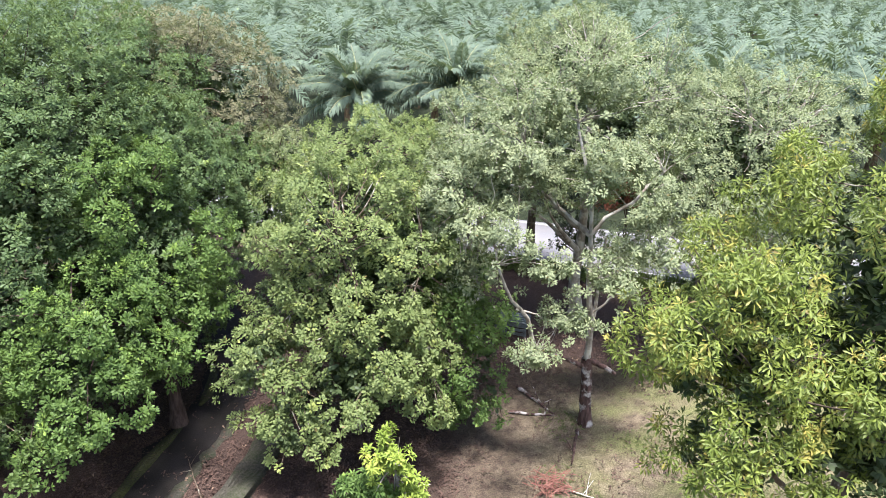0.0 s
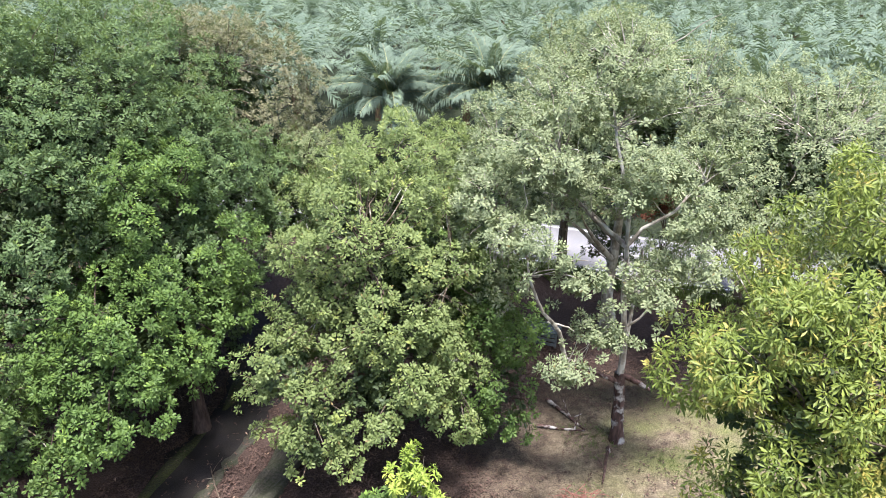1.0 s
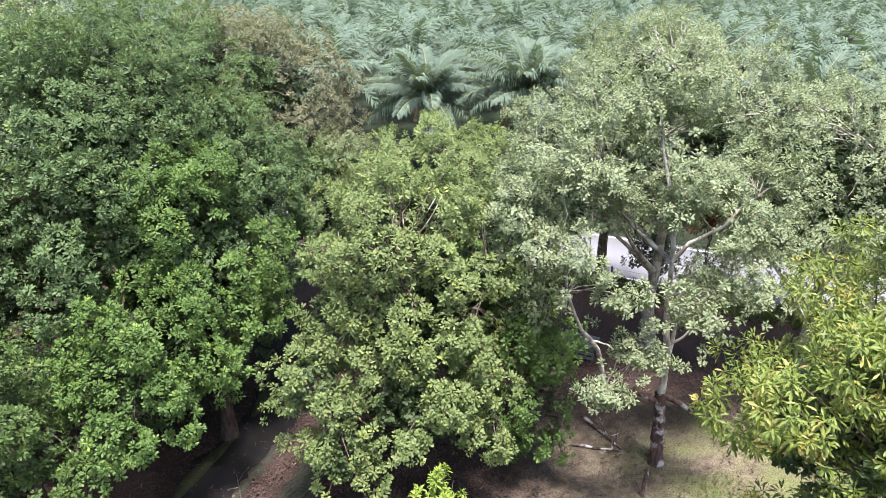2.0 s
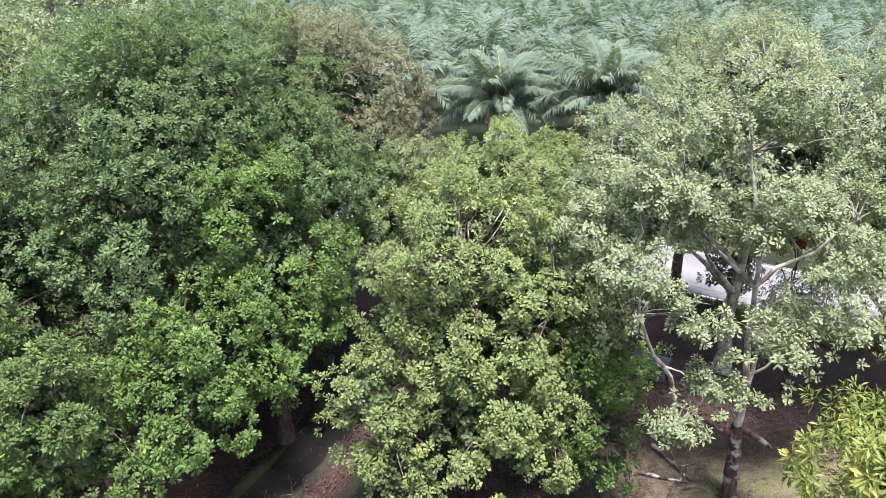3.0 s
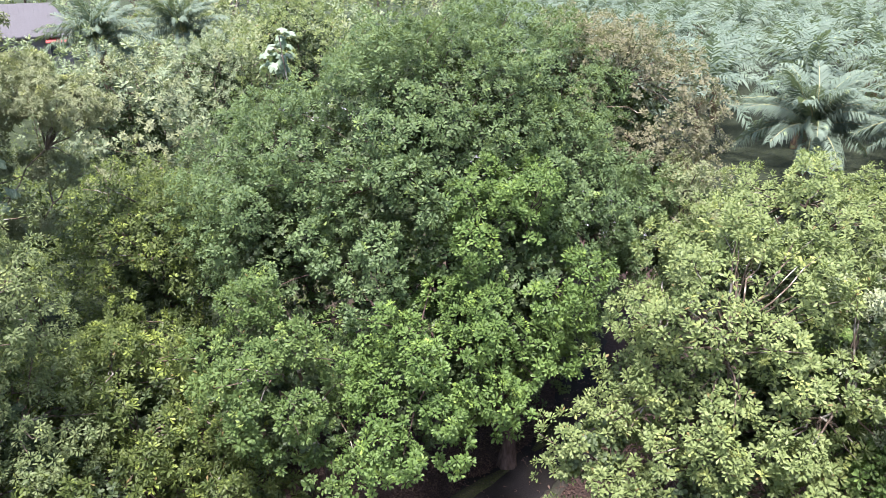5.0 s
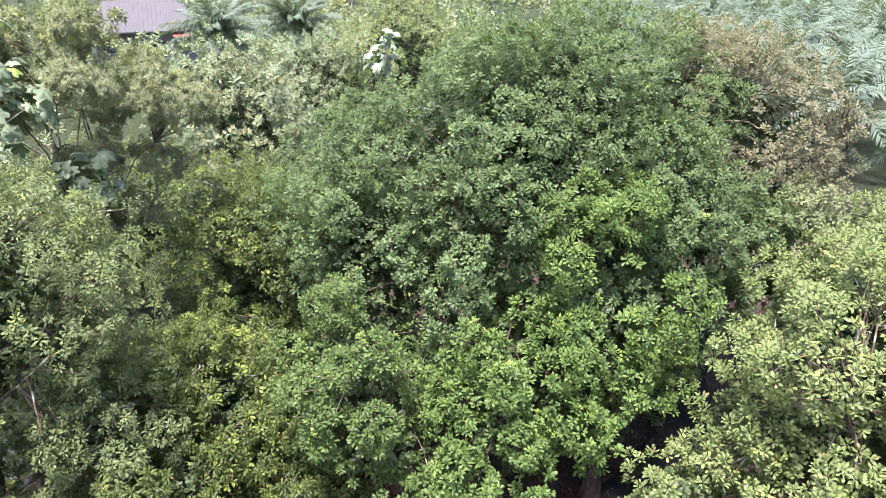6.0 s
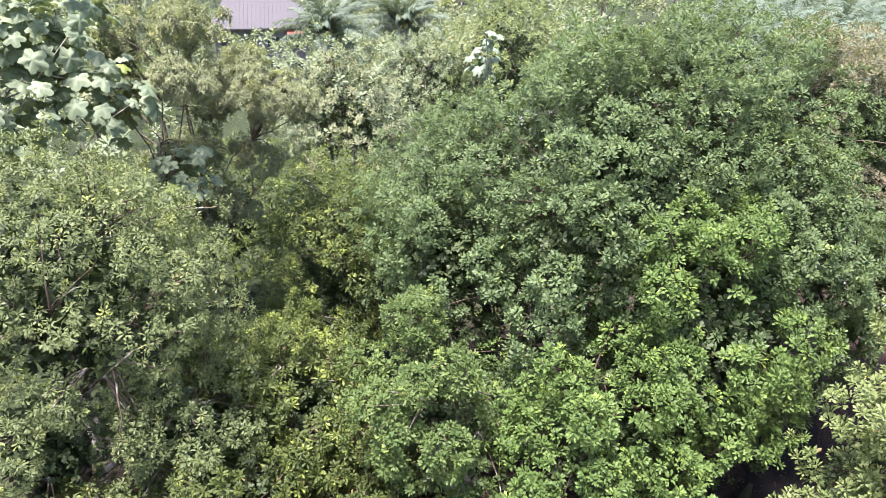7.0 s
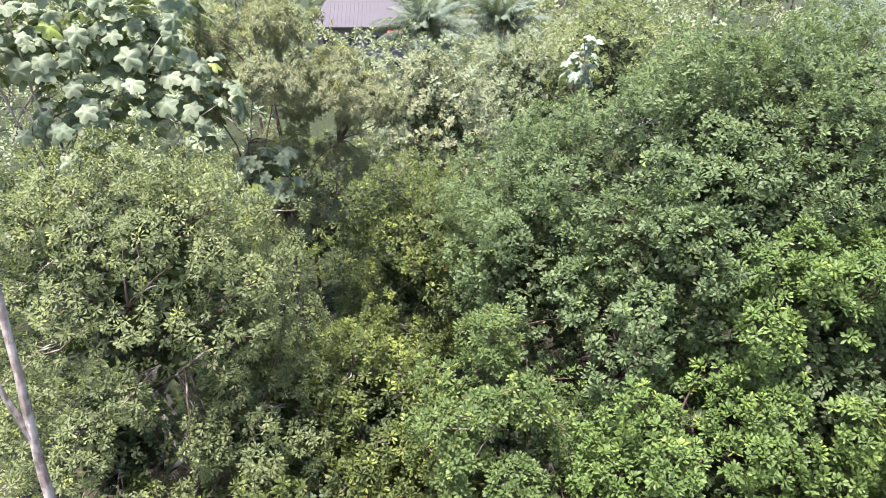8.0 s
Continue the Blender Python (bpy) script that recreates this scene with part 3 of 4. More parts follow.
def palm_trunk(h, rng):
    n = 12
    path = bent((0, 0, -0.2), (rng.uniform(-.3, .3), rng.uniform(-.3, .3), h), n, rng, 0, 0.03)
    rad = 0.34 + 0.05 * np.sin(np.arange(n) * 2.4) + 0.10 * np.linspace(0, 1, n) ** 4
    return path, rad


def near_palm(x, y, h, seed, n=38, size=1.0):
    """An oil palm whose fronds are separate parts."""
    rng = np.random.default_rng(seed)
    root = thing("oil_palm", x, y, ground_z(x, y), "oil palm with a full crown of arching blue-green fronds", "palm", "oil palm plantation")
    path, rad = palm_trunk(h, rng)
    part("trunk", tube("trunk", path, rad, 10, rng), PALM_TRUNK, root)
    for i, (rz, el, tw, sc) in enumerate(frond_poses(n, rng)):
        me = FROND_YOUNG if i < 2 and seed % 3 == 0 else FRONDS[int(rng.integers(4))]
        fr = part("frond", me, FROND, root)
        fr.matrix_local = pose(path[-1][0], path[-1][1], h, 0, 0, rz) @ pose(0.12, 0, 0, tw, -el + 18, 0) @ Matrix.Scale(sc * size, 4)
    return root


def far_crown(seed, n=19):
    """A whole crown of fronds as one mesh, for palms further off."""
    rng = np.random.default_rng(seed)
    V, F, k = [], [], 0
    for i, (rz, el, tw, sc) in enumerate(frond_poses(n, rng)):
        me, nr = frond_mesh("tmp", seed * 7 + i % 5, 5.6, 16, 4, (0.3, 0.6, 0.9)[i % 3], False)
        v = np.empty(len(me.vertices) * 3, np.float32)
        me.vertices.foreach_get("co", v)
        f = np.empty(len(me.loops), np.int32)
        me.loops.foreach_get("vertex_index", f)
        bpy.data.meshes.remove(me)
        m = np.array(pose(0, 0, 0, 0, 0, rz) @ pose(0.12, 0, 0, tw, -el + 18, 0) @ Matrix.Scale(sc, 4))
        V.append(v.reshape(-1, 3) @ m[:3, :3].T + m[:3, 3])
        F.append(f.reshape(-1, 4) + k)
        k += len(V[-1])
    me = soup("crown", np.concatenate(V), np.concatenate(F))
    me.materials.append(FROND)
    return me


FAR_CROWNS = [far_crown(s) for s in (51, 52, 53, 54, 55)]
rng = np.random.default_rng(11)
FAR_TRUNK = tube("trunk", *palm_trunk(6.0, rng), 7, rng)
FAR_TRUNK.materials.append(PALM_TRUNK)


def far_palm(x, y, h, rng):
    root = thing("oil_palm", x, y, ground_z(x, y), "oil palm with a full crown of arching blue-green fronds", "palm", "oil palm plantation", rz=rng.uniform(0, 360))
    tr = part("trunk", FAR_TRUNK, PALM_TRUNK, root)
    tr.scale = (1, 1, h / 6.0)
    cr = part("crown", FAR_CROWNS[int(rng.integers(5))], FROND, root)
    sc = rng.uniform(0.85, 1.12)
    cr.matrix_local = pose(0, 0, h, rng.uniform(-6, 6), rng.uniform(-6, 6), 0) @ Matrix.Diagonal((sc, sc, sc * rng.uniform(0.9, 1.15), 1))
    return root


rng = np.random.default_rng(5)
far_list = []
for r in range(0, 24):
    for c in range(-14, 26):
        s = c * 8.6 + (r % 2) * 4.3 + rng.normal(0, 0.5)
        d = 10.5 + r * 7.5 + rng.normal(0, 0.5)
        x, y = ROAD_P + ROAD_U * s + ROAD_N * d
        az, dist = math.degrees(math.atan2(-x, y)), math.hypot(x, y)
        if not (-37 < az < 32) or dist > 160:
            continue
        if az > 12 and dist < 62:
            continue
        h = rng.uniform(4.2, 6.4)
        if dist < 60:
            near_palm(x, y, h, int(900 + r * 50 + c))
        else:
            far_palm(x, y, h, rng)

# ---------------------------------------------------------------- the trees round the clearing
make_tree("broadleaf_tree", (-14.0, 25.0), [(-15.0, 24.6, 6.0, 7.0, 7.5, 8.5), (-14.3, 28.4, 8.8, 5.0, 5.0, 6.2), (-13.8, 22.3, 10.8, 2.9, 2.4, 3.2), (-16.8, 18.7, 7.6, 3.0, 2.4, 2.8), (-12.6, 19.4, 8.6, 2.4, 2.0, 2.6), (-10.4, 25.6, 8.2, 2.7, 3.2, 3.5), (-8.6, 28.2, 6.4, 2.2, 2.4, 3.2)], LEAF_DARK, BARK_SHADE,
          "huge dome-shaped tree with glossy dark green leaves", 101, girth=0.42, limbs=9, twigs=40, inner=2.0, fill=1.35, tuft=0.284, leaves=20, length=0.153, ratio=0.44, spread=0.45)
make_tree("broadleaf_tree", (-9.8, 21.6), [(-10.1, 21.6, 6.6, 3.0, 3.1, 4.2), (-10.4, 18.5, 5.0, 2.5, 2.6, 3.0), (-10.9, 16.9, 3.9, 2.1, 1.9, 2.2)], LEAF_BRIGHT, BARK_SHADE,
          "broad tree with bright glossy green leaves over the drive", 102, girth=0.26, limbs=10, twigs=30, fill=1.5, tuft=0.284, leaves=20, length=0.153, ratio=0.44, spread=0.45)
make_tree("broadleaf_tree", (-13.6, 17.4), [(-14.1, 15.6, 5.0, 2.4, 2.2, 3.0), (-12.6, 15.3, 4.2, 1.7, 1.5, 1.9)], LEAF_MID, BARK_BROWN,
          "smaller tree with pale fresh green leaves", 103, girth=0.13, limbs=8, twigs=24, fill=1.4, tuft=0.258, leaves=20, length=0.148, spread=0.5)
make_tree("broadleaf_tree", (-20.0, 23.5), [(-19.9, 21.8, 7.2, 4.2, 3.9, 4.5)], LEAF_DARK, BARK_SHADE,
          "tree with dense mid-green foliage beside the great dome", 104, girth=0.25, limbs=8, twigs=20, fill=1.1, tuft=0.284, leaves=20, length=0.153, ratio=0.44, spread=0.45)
make_tree("broadleaf_tree", (-3.2, 21.6), [(-2.8, 21.3, 6.2, 3.5, 3.4, 4.4), (-2.5, 18.8, 4.0, 2.8, 2.1, 2.7), (-5.0, 20.6, 5.4, 1.8, 1.8, 2.5), (-4.7, 23.0, 8.0, 1.9, 1.7, 1.9), (-5.5, 18.3, 4.7, 1.3, 1.3, 1.6), (-4.5, 17.9, 2.9, 1.6, 1.4, 1.7)], LEAF_LIME, BARK_BROWN,
          "tree with light yellow-green foliage and bare twigs", 105, girth=0.22, limbs=16, twigs=160, stems=2, inner=1.8, ragged=0.18, fill=1.45, tuft=0.258, leaves=20, length=0.148, spread=0.5)
make_tree("broadleaf_tree", (0.7, 22.6), [(0.7, 21.0, 3.9, 2.0, 1.9, 2.7), (-0.6, 23.4, 4.8, 2.2, 2.0, 3.0), (1.0, 20.5, 2.4, 1.4, 1.3, 2.0)], LEAF_BRIGHT, BARK_BROWN,
          "low tree with drooping dark green branches", 106, girth=0.14, limbs=8, twigs=50, low=-0.85, droop=0.3, fill=1.2, tuft=0.258, leaves=20, length=0.148)
make_tree("broadleaf_tree", (-2.4, 27.6), [(-2.6, 27.4, 6.6, 4.0, 3.4, 4.0)], LEAF_LIME, BARK_BROWN,
          "light green tree standing behind the front row", 107, girth=0.24, limbs=9, twigs=70, tuft=0.267, leaves=20, length=0.148)
make_tree("broadleaf_tree", (-6.6, 29.2), [(-6.6, 28.9, 7.0, 2.2, 2.0, 2.6)], LEAF_OLIVE, BARK_BROWN,
          "small pale olive tree near the palms", 108, girth=0.15, limbs=6, twigs=30, tuft=0.267, leaves=20, length=0.148)
make_tree("broadleaf_tree", (-11.8, 32.2), [(-10.9, 31.9, 9.3, 4.2, 3.6, 4.4), (-13.4, 34.2, 10.8, 3.6, 3.2, 3.2), (-8.6, 31.2, 7.4, 2.2, 2.2, 2.6)], LEAF_BROWN, BARK_BROWN,
          "tree with brownish olive foliage in flower", 109, girth=0.26, limbs=8, twigs=60, tuft=0.267, leaves=20, length=0.148)
make_tree("broadleaf_tree", (-1.2, 32.4), [(-1.2, 32.0, 6.6, 2.6, 2.2, 2.7)], LEAF_LIME, BARK_BROWN,
          "small pale green tree standing before the palms", 110, girth=0.15, limbs=6, twigs=30, tuft=0.267, leaves=20, length=0.148)
# the lichen-grey group beside the road
make_tree("broadleaf_tree", (1.4, 28.2), [(1.6, 27.4, 8.2, 2.9, 2.8, 3.2), (0.1, 21.2, 8.6, 1.7, 1.6, 1.9), (1.2, 22.6, 8.4, 1.7, 1.5, 1.8), (0.7, 20.6, 6.6, 1.2, 1.0, 1.2)], LEAF_GREY, BARK_PALE,
          "grey-green tree with pale lichened branches", 111, girth=0.22, limbs=12, twigs=120, ratio=0.44, droop=0.25, ragged=0.15, tuft=0.284, leaves=20, length=0.138)
make_tree("broadleaf_tree", (6.2, 29.6), [(6.0, 29.2, 9.6, 5.2, 4.2, 4.5)], LEAF_GREY, BARK_PALE,
          "tall grey-green tree with pale branches and olive top", 112, girth=0.30, limbs=16, twigs=160, ratio=0.44, droop=0.25, ragged=0.15, tuft=0.284, leaves=20, length=0.138)
make_tree("broadleaf_tree", (12.0, 27.4), [(11.8, 27.0, 8.2, 4.8, 4.4, 4.3)], LEAF_GREY, BARK_PALE,
          "spreading grey-green tree near the road", 113, girth=0.28, limbs=14, twigs=120, ratio=0.44, droop=0.25, ragged=0.15, tuft=0.284, leaves=20, length=0.138)
make_tree("broadleaf_tree", (4.6, 34.4), [(5.6, 33.4, 11.2, 3.4, 2.8, 2.8)], LEAF_OLIVE, BARK_BROWN,
          "olive tree rising behind the grey ones", 114, girth=0.28, limbs=8, twigs=40, tuft=0.284, leaves=20, length=0.138)
make_tree("broadleaf_tree", (13.0, 32.4), [(13.8, 31.4, 8.8, 3.2, 3.0, 3.0)], LEAF_GREY, BARK_BROWN,
          "leaning roadside tree with a brown trunk", 117, girth=0.26, limbs=8, twigs=60, ratio=0.44, droop=0.25, ragged=0.15, tuft=0.284, leaves=20, length=0.138)


def forked_tree():
    """The slender forked tree in the clearing: dark trunk base, pale stems, thin open crown."""
    rng = np.random.default_rng(115)
    bx, by = 5.28, 21.74
    root = thing("forked_tree", bx, by, ground_z(bx, by), "slender forked tree with dark lower trunk and pale grey stems", "tree")
    lobes = [(2.1, 21.6, 9.9, 2.0, 1.8, 2.0), (3.0, 23.2, 11.0, 1.9, 1.8, 1.6), (4.6, 22.0, 11.8, 2.1, 1.8, 1.7), (6.6, 21.4, 9.6, 2.1, 2.0, 1.8), (5.0, 20.3, 9.6, 1.5, 1.4, 1.5), (6.0, 19.6, 9.0, 1.3, 1.2, 1.0),
             (2.55, 17.1, 5.6, 0.78, 0.75, 0.7), (3.8, 18.6, 5.9, 1.1, 1.0, 0.9), (5.0, 18.8, 7.0, 1.5, 1.2, 1.1), (2.95, 18.7, 7.5, 0.95, 0.85, 0.85), (6.5, 19.4, 7.6, 1.5, 1.4, 1.2),
             (1.4, 19.0, 8.4, 1.3, 1.2, 1.2), (6.5, 22.6, 6.2, 1.4, 1.3, 1.3), (7.9, 22.8, 7.6, 1.6, 1.5, 1.4)]
    loc = [(l[0] - bx, l[1] - by, *l[2:]) for l in lobes]
    clumps, radii, facing = crown_tufts(loc, rng, 0.24, -0.7, 1.4, 0.12)
    part("crown", tuft_leaves("crown", clumps, radii, facing, rng, 20, 0.135, 0.42, 0.6, 0.3, BLADE4), LEAF_GREY, root)
    lower = bent((0, 0, -0.15), (-0.12, 0.05, 2.75), 9, rng, 0, 0.05)
    part("trunk", tube("trunk", lower, np.linspace(0.24, 0.17, 9) + np.array([.1, .02, 0, 0, 0, 0, 0, 0.02, 0.03]), 12, rng), BARK_DARK, root, "dark wet lower trunk with lichen")
    s1 = bent(lower[-1], (-0.6, -0.7, 9.6), 12, rng, 0, 0.05)
    s2 = bent(lower[-2], (0.25, 0.5, 7.2), 10, rng, 0, 0.06)
    part("stem", tube("stem", s1, np.linspace(0.125, 0.045, 12), 9, rng), BARK_PALE, root, "pale grey upright stem")
    part("stem", tube("stem", s2, np.linspace(0.085, 0.04, 10), 8, rng), BARK_PALE, root, "pale grey upright stem")
    reach = [(lower[-2], (-2.2, -0.9, 3.9), 0.10), ((-2.2, -0.9, 3.9), (-3.6, -1.9, 7.3), 0.085), ((-3.6, -1.9, 7.3), (-3.7, -0.8, 8.6), 0.04), (s1[8], (-1.46, 0.26, 8.4), 0.10), ((-1.46, 0.26, 8.4), (-2.1, 1.76, 8.6), 0.08), ((-2.1, 1.76, 8.6), (-3.1, 2.2, 8.5), 0.055), ((-2.1, 1.76, 8.6), (-2.6, 0.4, 10.4), 0.05), (s1[5], (-0.2, -2.4, 6.9), 0.05), (s1[6], (1.2, -2.2, 7.7), 0.05), ((-2.2, -0.9, 3.9), (-2.6, -4.2, 5.3), 0.05),
             (s1[9], (-1.0, 1.3, 12.0), 0.07), (s1[8], (1.6, -0.5, 9.8), 0.07), (s2[6], (2.2, 0.4, 7.0), 0.06), (lower[-1], (0.9, -0.1, 2.2), 0.13), (s1[3], (0.8, -0.4, 5.9), 0.05), ((-2.9, -1.4, 5.5), (-2.0, -1.1, 5.0), 0.04), ((0.2, 2.2, 5.9), (1.9, 2.3, 6.4), 0.05)]
    for k, (q0, q1, r) in enumerate(reach):
        part("limb", tube("limb", bent(q0, q1, 9, rng, 0.02, 0.16), np.linspace(r, r * 0.45, 9), 7, rng), BARK_DARK if k == 0 or r == 0.13 else BARK_PALE, root)
    V, F, k = [], [], 0
    J = np.concatenate([s1[5:], s2[5:]] + [bent(q0, q1, 5, rng, 0, 0) for q0, q1, r in reach])
    for i in rng.permutation(len(clumps))[:110]:
        c = clumps[i]
        q = bent(J[np.argmin(((J - c) ** 2).sum(1))], c + (0, 0, 0.2), 6, rng, 0.04, 0.2)
        v, f4 = tube_arrays(q, np.linspace(0.022, 0.008, 6), 4, k)
        V.append(v), F.append(f4)
        k += len(v)
    tagged(part("twigwork", soup("twigwork", np.concatenate(V), np.concatenate(F), True), BARK_PALE, root), kind="stuff")


forked_tree()
make_tree("fruit_tree", (9.0, 12.6), [(9.3, 12.5, 9.2, 4.2, 3.8, 4.9), (5.5, 11.3, 9.2, 2.1, 2.0, 2.0), (7.9, 10.7, 7.6, 2.8, 2.3, 2.0), (5.4, 10.7, 7.6, 1.5, 1.4, 1.2)], LEAF_GOLD, BARK_BROWN,
          "tree with long drooping gold-green leaves and brown twigs", 116, girth=0.30, limbs=8, twigs=80, ratio=0.26, droop=0.9, ragged=0.13, fill=1.9, tuft=0.25, leaves=17, length=0.175, spread=0.7, inner=1.8)
# left of the dome
make_tree("compound_leaf_tree", (-21.0, 8.0), [(-20.9, 8.7, 7.6, 3.7, 4.3, 4.7), (-18.7, 10.2, 8.4, 1.9, 1.9, 2.4), (-18.4, 10.6, 3.9, 2.2, 2.6, 2.6), (-19.4, 7.2, 4.2, 2.6, 2.8, 3.0)], LEAF_PALE, BARK_BROWN,
          "tree with drooping pale compound leaves", 121, girth=0.24, limbs=14, twigs=110, ratio=0.36, droop=0.7, ragged=0.14, fill=1.2, tuft=0.267, leaves=20, length=0.141, spread=0.6)
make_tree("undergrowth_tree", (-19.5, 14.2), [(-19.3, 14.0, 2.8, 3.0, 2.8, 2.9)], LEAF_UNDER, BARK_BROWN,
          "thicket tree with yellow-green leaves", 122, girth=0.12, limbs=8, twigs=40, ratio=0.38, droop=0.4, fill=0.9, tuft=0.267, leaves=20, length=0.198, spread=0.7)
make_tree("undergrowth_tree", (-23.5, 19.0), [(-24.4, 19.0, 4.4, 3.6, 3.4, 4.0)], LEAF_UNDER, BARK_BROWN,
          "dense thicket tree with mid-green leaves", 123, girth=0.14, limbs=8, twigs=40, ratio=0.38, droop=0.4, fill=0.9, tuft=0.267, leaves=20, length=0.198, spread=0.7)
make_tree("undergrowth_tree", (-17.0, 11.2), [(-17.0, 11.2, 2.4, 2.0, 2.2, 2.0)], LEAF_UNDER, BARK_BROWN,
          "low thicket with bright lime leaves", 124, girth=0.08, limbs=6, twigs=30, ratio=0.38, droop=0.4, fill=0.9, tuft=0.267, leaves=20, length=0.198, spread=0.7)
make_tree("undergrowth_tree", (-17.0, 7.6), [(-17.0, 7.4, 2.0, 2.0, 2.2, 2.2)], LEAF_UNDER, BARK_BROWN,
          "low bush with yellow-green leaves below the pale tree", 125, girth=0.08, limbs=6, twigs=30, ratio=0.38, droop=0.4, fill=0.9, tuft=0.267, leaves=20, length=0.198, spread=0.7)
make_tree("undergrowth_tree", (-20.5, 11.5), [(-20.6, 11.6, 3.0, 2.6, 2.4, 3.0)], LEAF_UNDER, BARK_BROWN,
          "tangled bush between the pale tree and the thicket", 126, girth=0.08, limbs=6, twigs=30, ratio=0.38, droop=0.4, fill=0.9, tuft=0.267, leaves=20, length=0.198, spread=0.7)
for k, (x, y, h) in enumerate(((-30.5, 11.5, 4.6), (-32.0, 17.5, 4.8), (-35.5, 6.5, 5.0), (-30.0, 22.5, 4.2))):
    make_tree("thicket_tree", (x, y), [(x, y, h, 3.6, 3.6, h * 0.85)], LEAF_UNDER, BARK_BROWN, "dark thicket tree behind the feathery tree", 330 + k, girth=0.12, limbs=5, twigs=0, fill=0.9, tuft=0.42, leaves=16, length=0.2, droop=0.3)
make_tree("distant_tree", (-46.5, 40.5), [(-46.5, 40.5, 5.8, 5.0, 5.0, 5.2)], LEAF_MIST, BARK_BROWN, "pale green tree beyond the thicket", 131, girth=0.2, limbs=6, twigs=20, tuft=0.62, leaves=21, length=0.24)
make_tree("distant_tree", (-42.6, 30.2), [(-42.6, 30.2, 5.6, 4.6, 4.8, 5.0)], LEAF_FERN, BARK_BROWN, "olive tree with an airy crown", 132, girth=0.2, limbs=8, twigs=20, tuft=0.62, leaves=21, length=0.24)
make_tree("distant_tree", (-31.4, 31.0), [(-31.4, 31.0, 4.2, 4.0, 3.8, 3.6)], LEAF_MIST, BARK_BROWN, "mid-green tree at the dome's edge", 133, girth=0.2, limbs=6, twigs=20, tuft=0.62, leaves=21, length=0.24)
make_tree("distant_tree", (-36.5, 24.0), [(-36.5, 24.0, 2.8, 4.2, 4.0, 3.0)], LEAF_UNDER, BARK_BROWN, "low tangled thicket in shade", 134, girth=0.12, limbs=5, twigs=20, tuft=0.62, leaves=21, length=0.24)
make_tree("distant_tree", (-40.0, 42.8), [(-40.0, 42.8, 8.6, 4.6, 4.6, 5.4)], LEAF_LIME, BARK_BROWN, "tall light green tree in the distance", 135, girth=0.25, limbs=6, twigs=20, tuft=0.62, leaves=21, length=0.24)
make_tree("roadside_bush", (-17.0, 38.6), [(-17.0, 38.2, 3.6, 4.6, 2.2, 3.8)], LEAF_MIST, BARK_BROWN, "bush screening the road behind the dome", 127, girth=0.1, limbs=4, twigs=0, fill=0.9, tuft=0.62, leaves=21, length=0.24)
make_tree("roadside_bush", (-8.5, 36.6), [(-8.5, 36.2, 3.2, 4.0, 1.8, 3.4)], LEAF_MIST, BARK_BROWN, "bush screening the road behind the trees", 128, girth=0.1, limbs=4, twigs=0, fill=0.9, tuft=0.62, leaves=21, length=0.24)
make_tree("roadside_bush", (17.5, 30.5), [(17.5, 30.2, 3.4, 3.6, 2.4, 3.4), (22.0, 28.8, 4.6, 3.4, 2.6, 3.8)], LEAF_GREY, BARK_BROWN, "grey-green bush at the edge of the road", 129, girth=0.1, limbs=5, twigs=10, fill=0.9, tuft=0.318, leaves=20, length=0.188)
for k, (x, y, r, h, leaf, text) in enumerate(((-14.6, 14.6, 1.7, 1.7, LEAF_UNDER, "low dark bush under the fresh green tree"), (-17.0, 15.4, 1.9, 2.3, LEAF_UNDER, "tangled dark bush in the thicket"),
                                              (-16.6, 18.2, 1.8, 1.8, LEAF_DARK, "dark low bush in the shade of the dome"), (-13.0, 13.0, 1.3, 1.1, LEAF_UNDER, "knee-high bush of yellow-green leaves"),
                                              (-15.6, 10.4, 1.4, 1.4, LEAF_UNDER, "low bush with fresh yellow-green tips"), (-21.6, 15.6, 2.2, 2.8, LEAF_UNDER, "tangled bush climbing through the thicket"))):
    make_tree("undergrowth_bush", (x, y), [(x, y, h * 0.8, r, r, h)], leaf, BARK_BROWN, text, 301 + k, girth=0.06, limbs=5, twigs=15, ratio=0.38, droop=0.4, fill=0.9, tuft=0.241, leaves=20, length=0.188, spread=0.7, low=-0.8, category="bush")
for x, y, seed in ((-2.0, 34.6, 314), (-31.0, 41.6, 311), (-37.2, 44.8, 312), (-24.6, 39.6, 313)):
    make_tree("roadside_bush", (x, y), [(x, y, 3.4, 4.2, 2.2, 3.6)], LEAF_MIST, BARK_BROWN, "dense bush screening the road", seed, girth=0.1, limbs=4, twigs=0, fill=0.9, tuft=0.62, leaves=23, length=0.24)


# ---------------------------------------------------------------- feathery, broad-leaved and silver-leaved trees
make_tree("feathery_tree", (-25.6, 15.0), [(-25.4, 13.7, 12.9, 2.6, 2.3, 2.3), (-25.6, 16.6, 11.5, 2.1, 1.9, 1.9), (-26.6, 15.2, 9.4, 2.1, 2.3, 1.6), (-26.2, 14.9, 7.4, 1.6, 1.6, 1.2)], LEAF_FERN, BARK_BROWN,
          "airy tree with feathery fern-like leaves and thin stems", 141, height=13.6, girth=0.10, limbs=8, twigs=50, ratio=0.26, droop=0.15, blade=LANCE6, stems=3, ragged=0.2, tuft=0.31, leaves=36, length=0.145, spread=0.9, inner=0, fill=2.6)


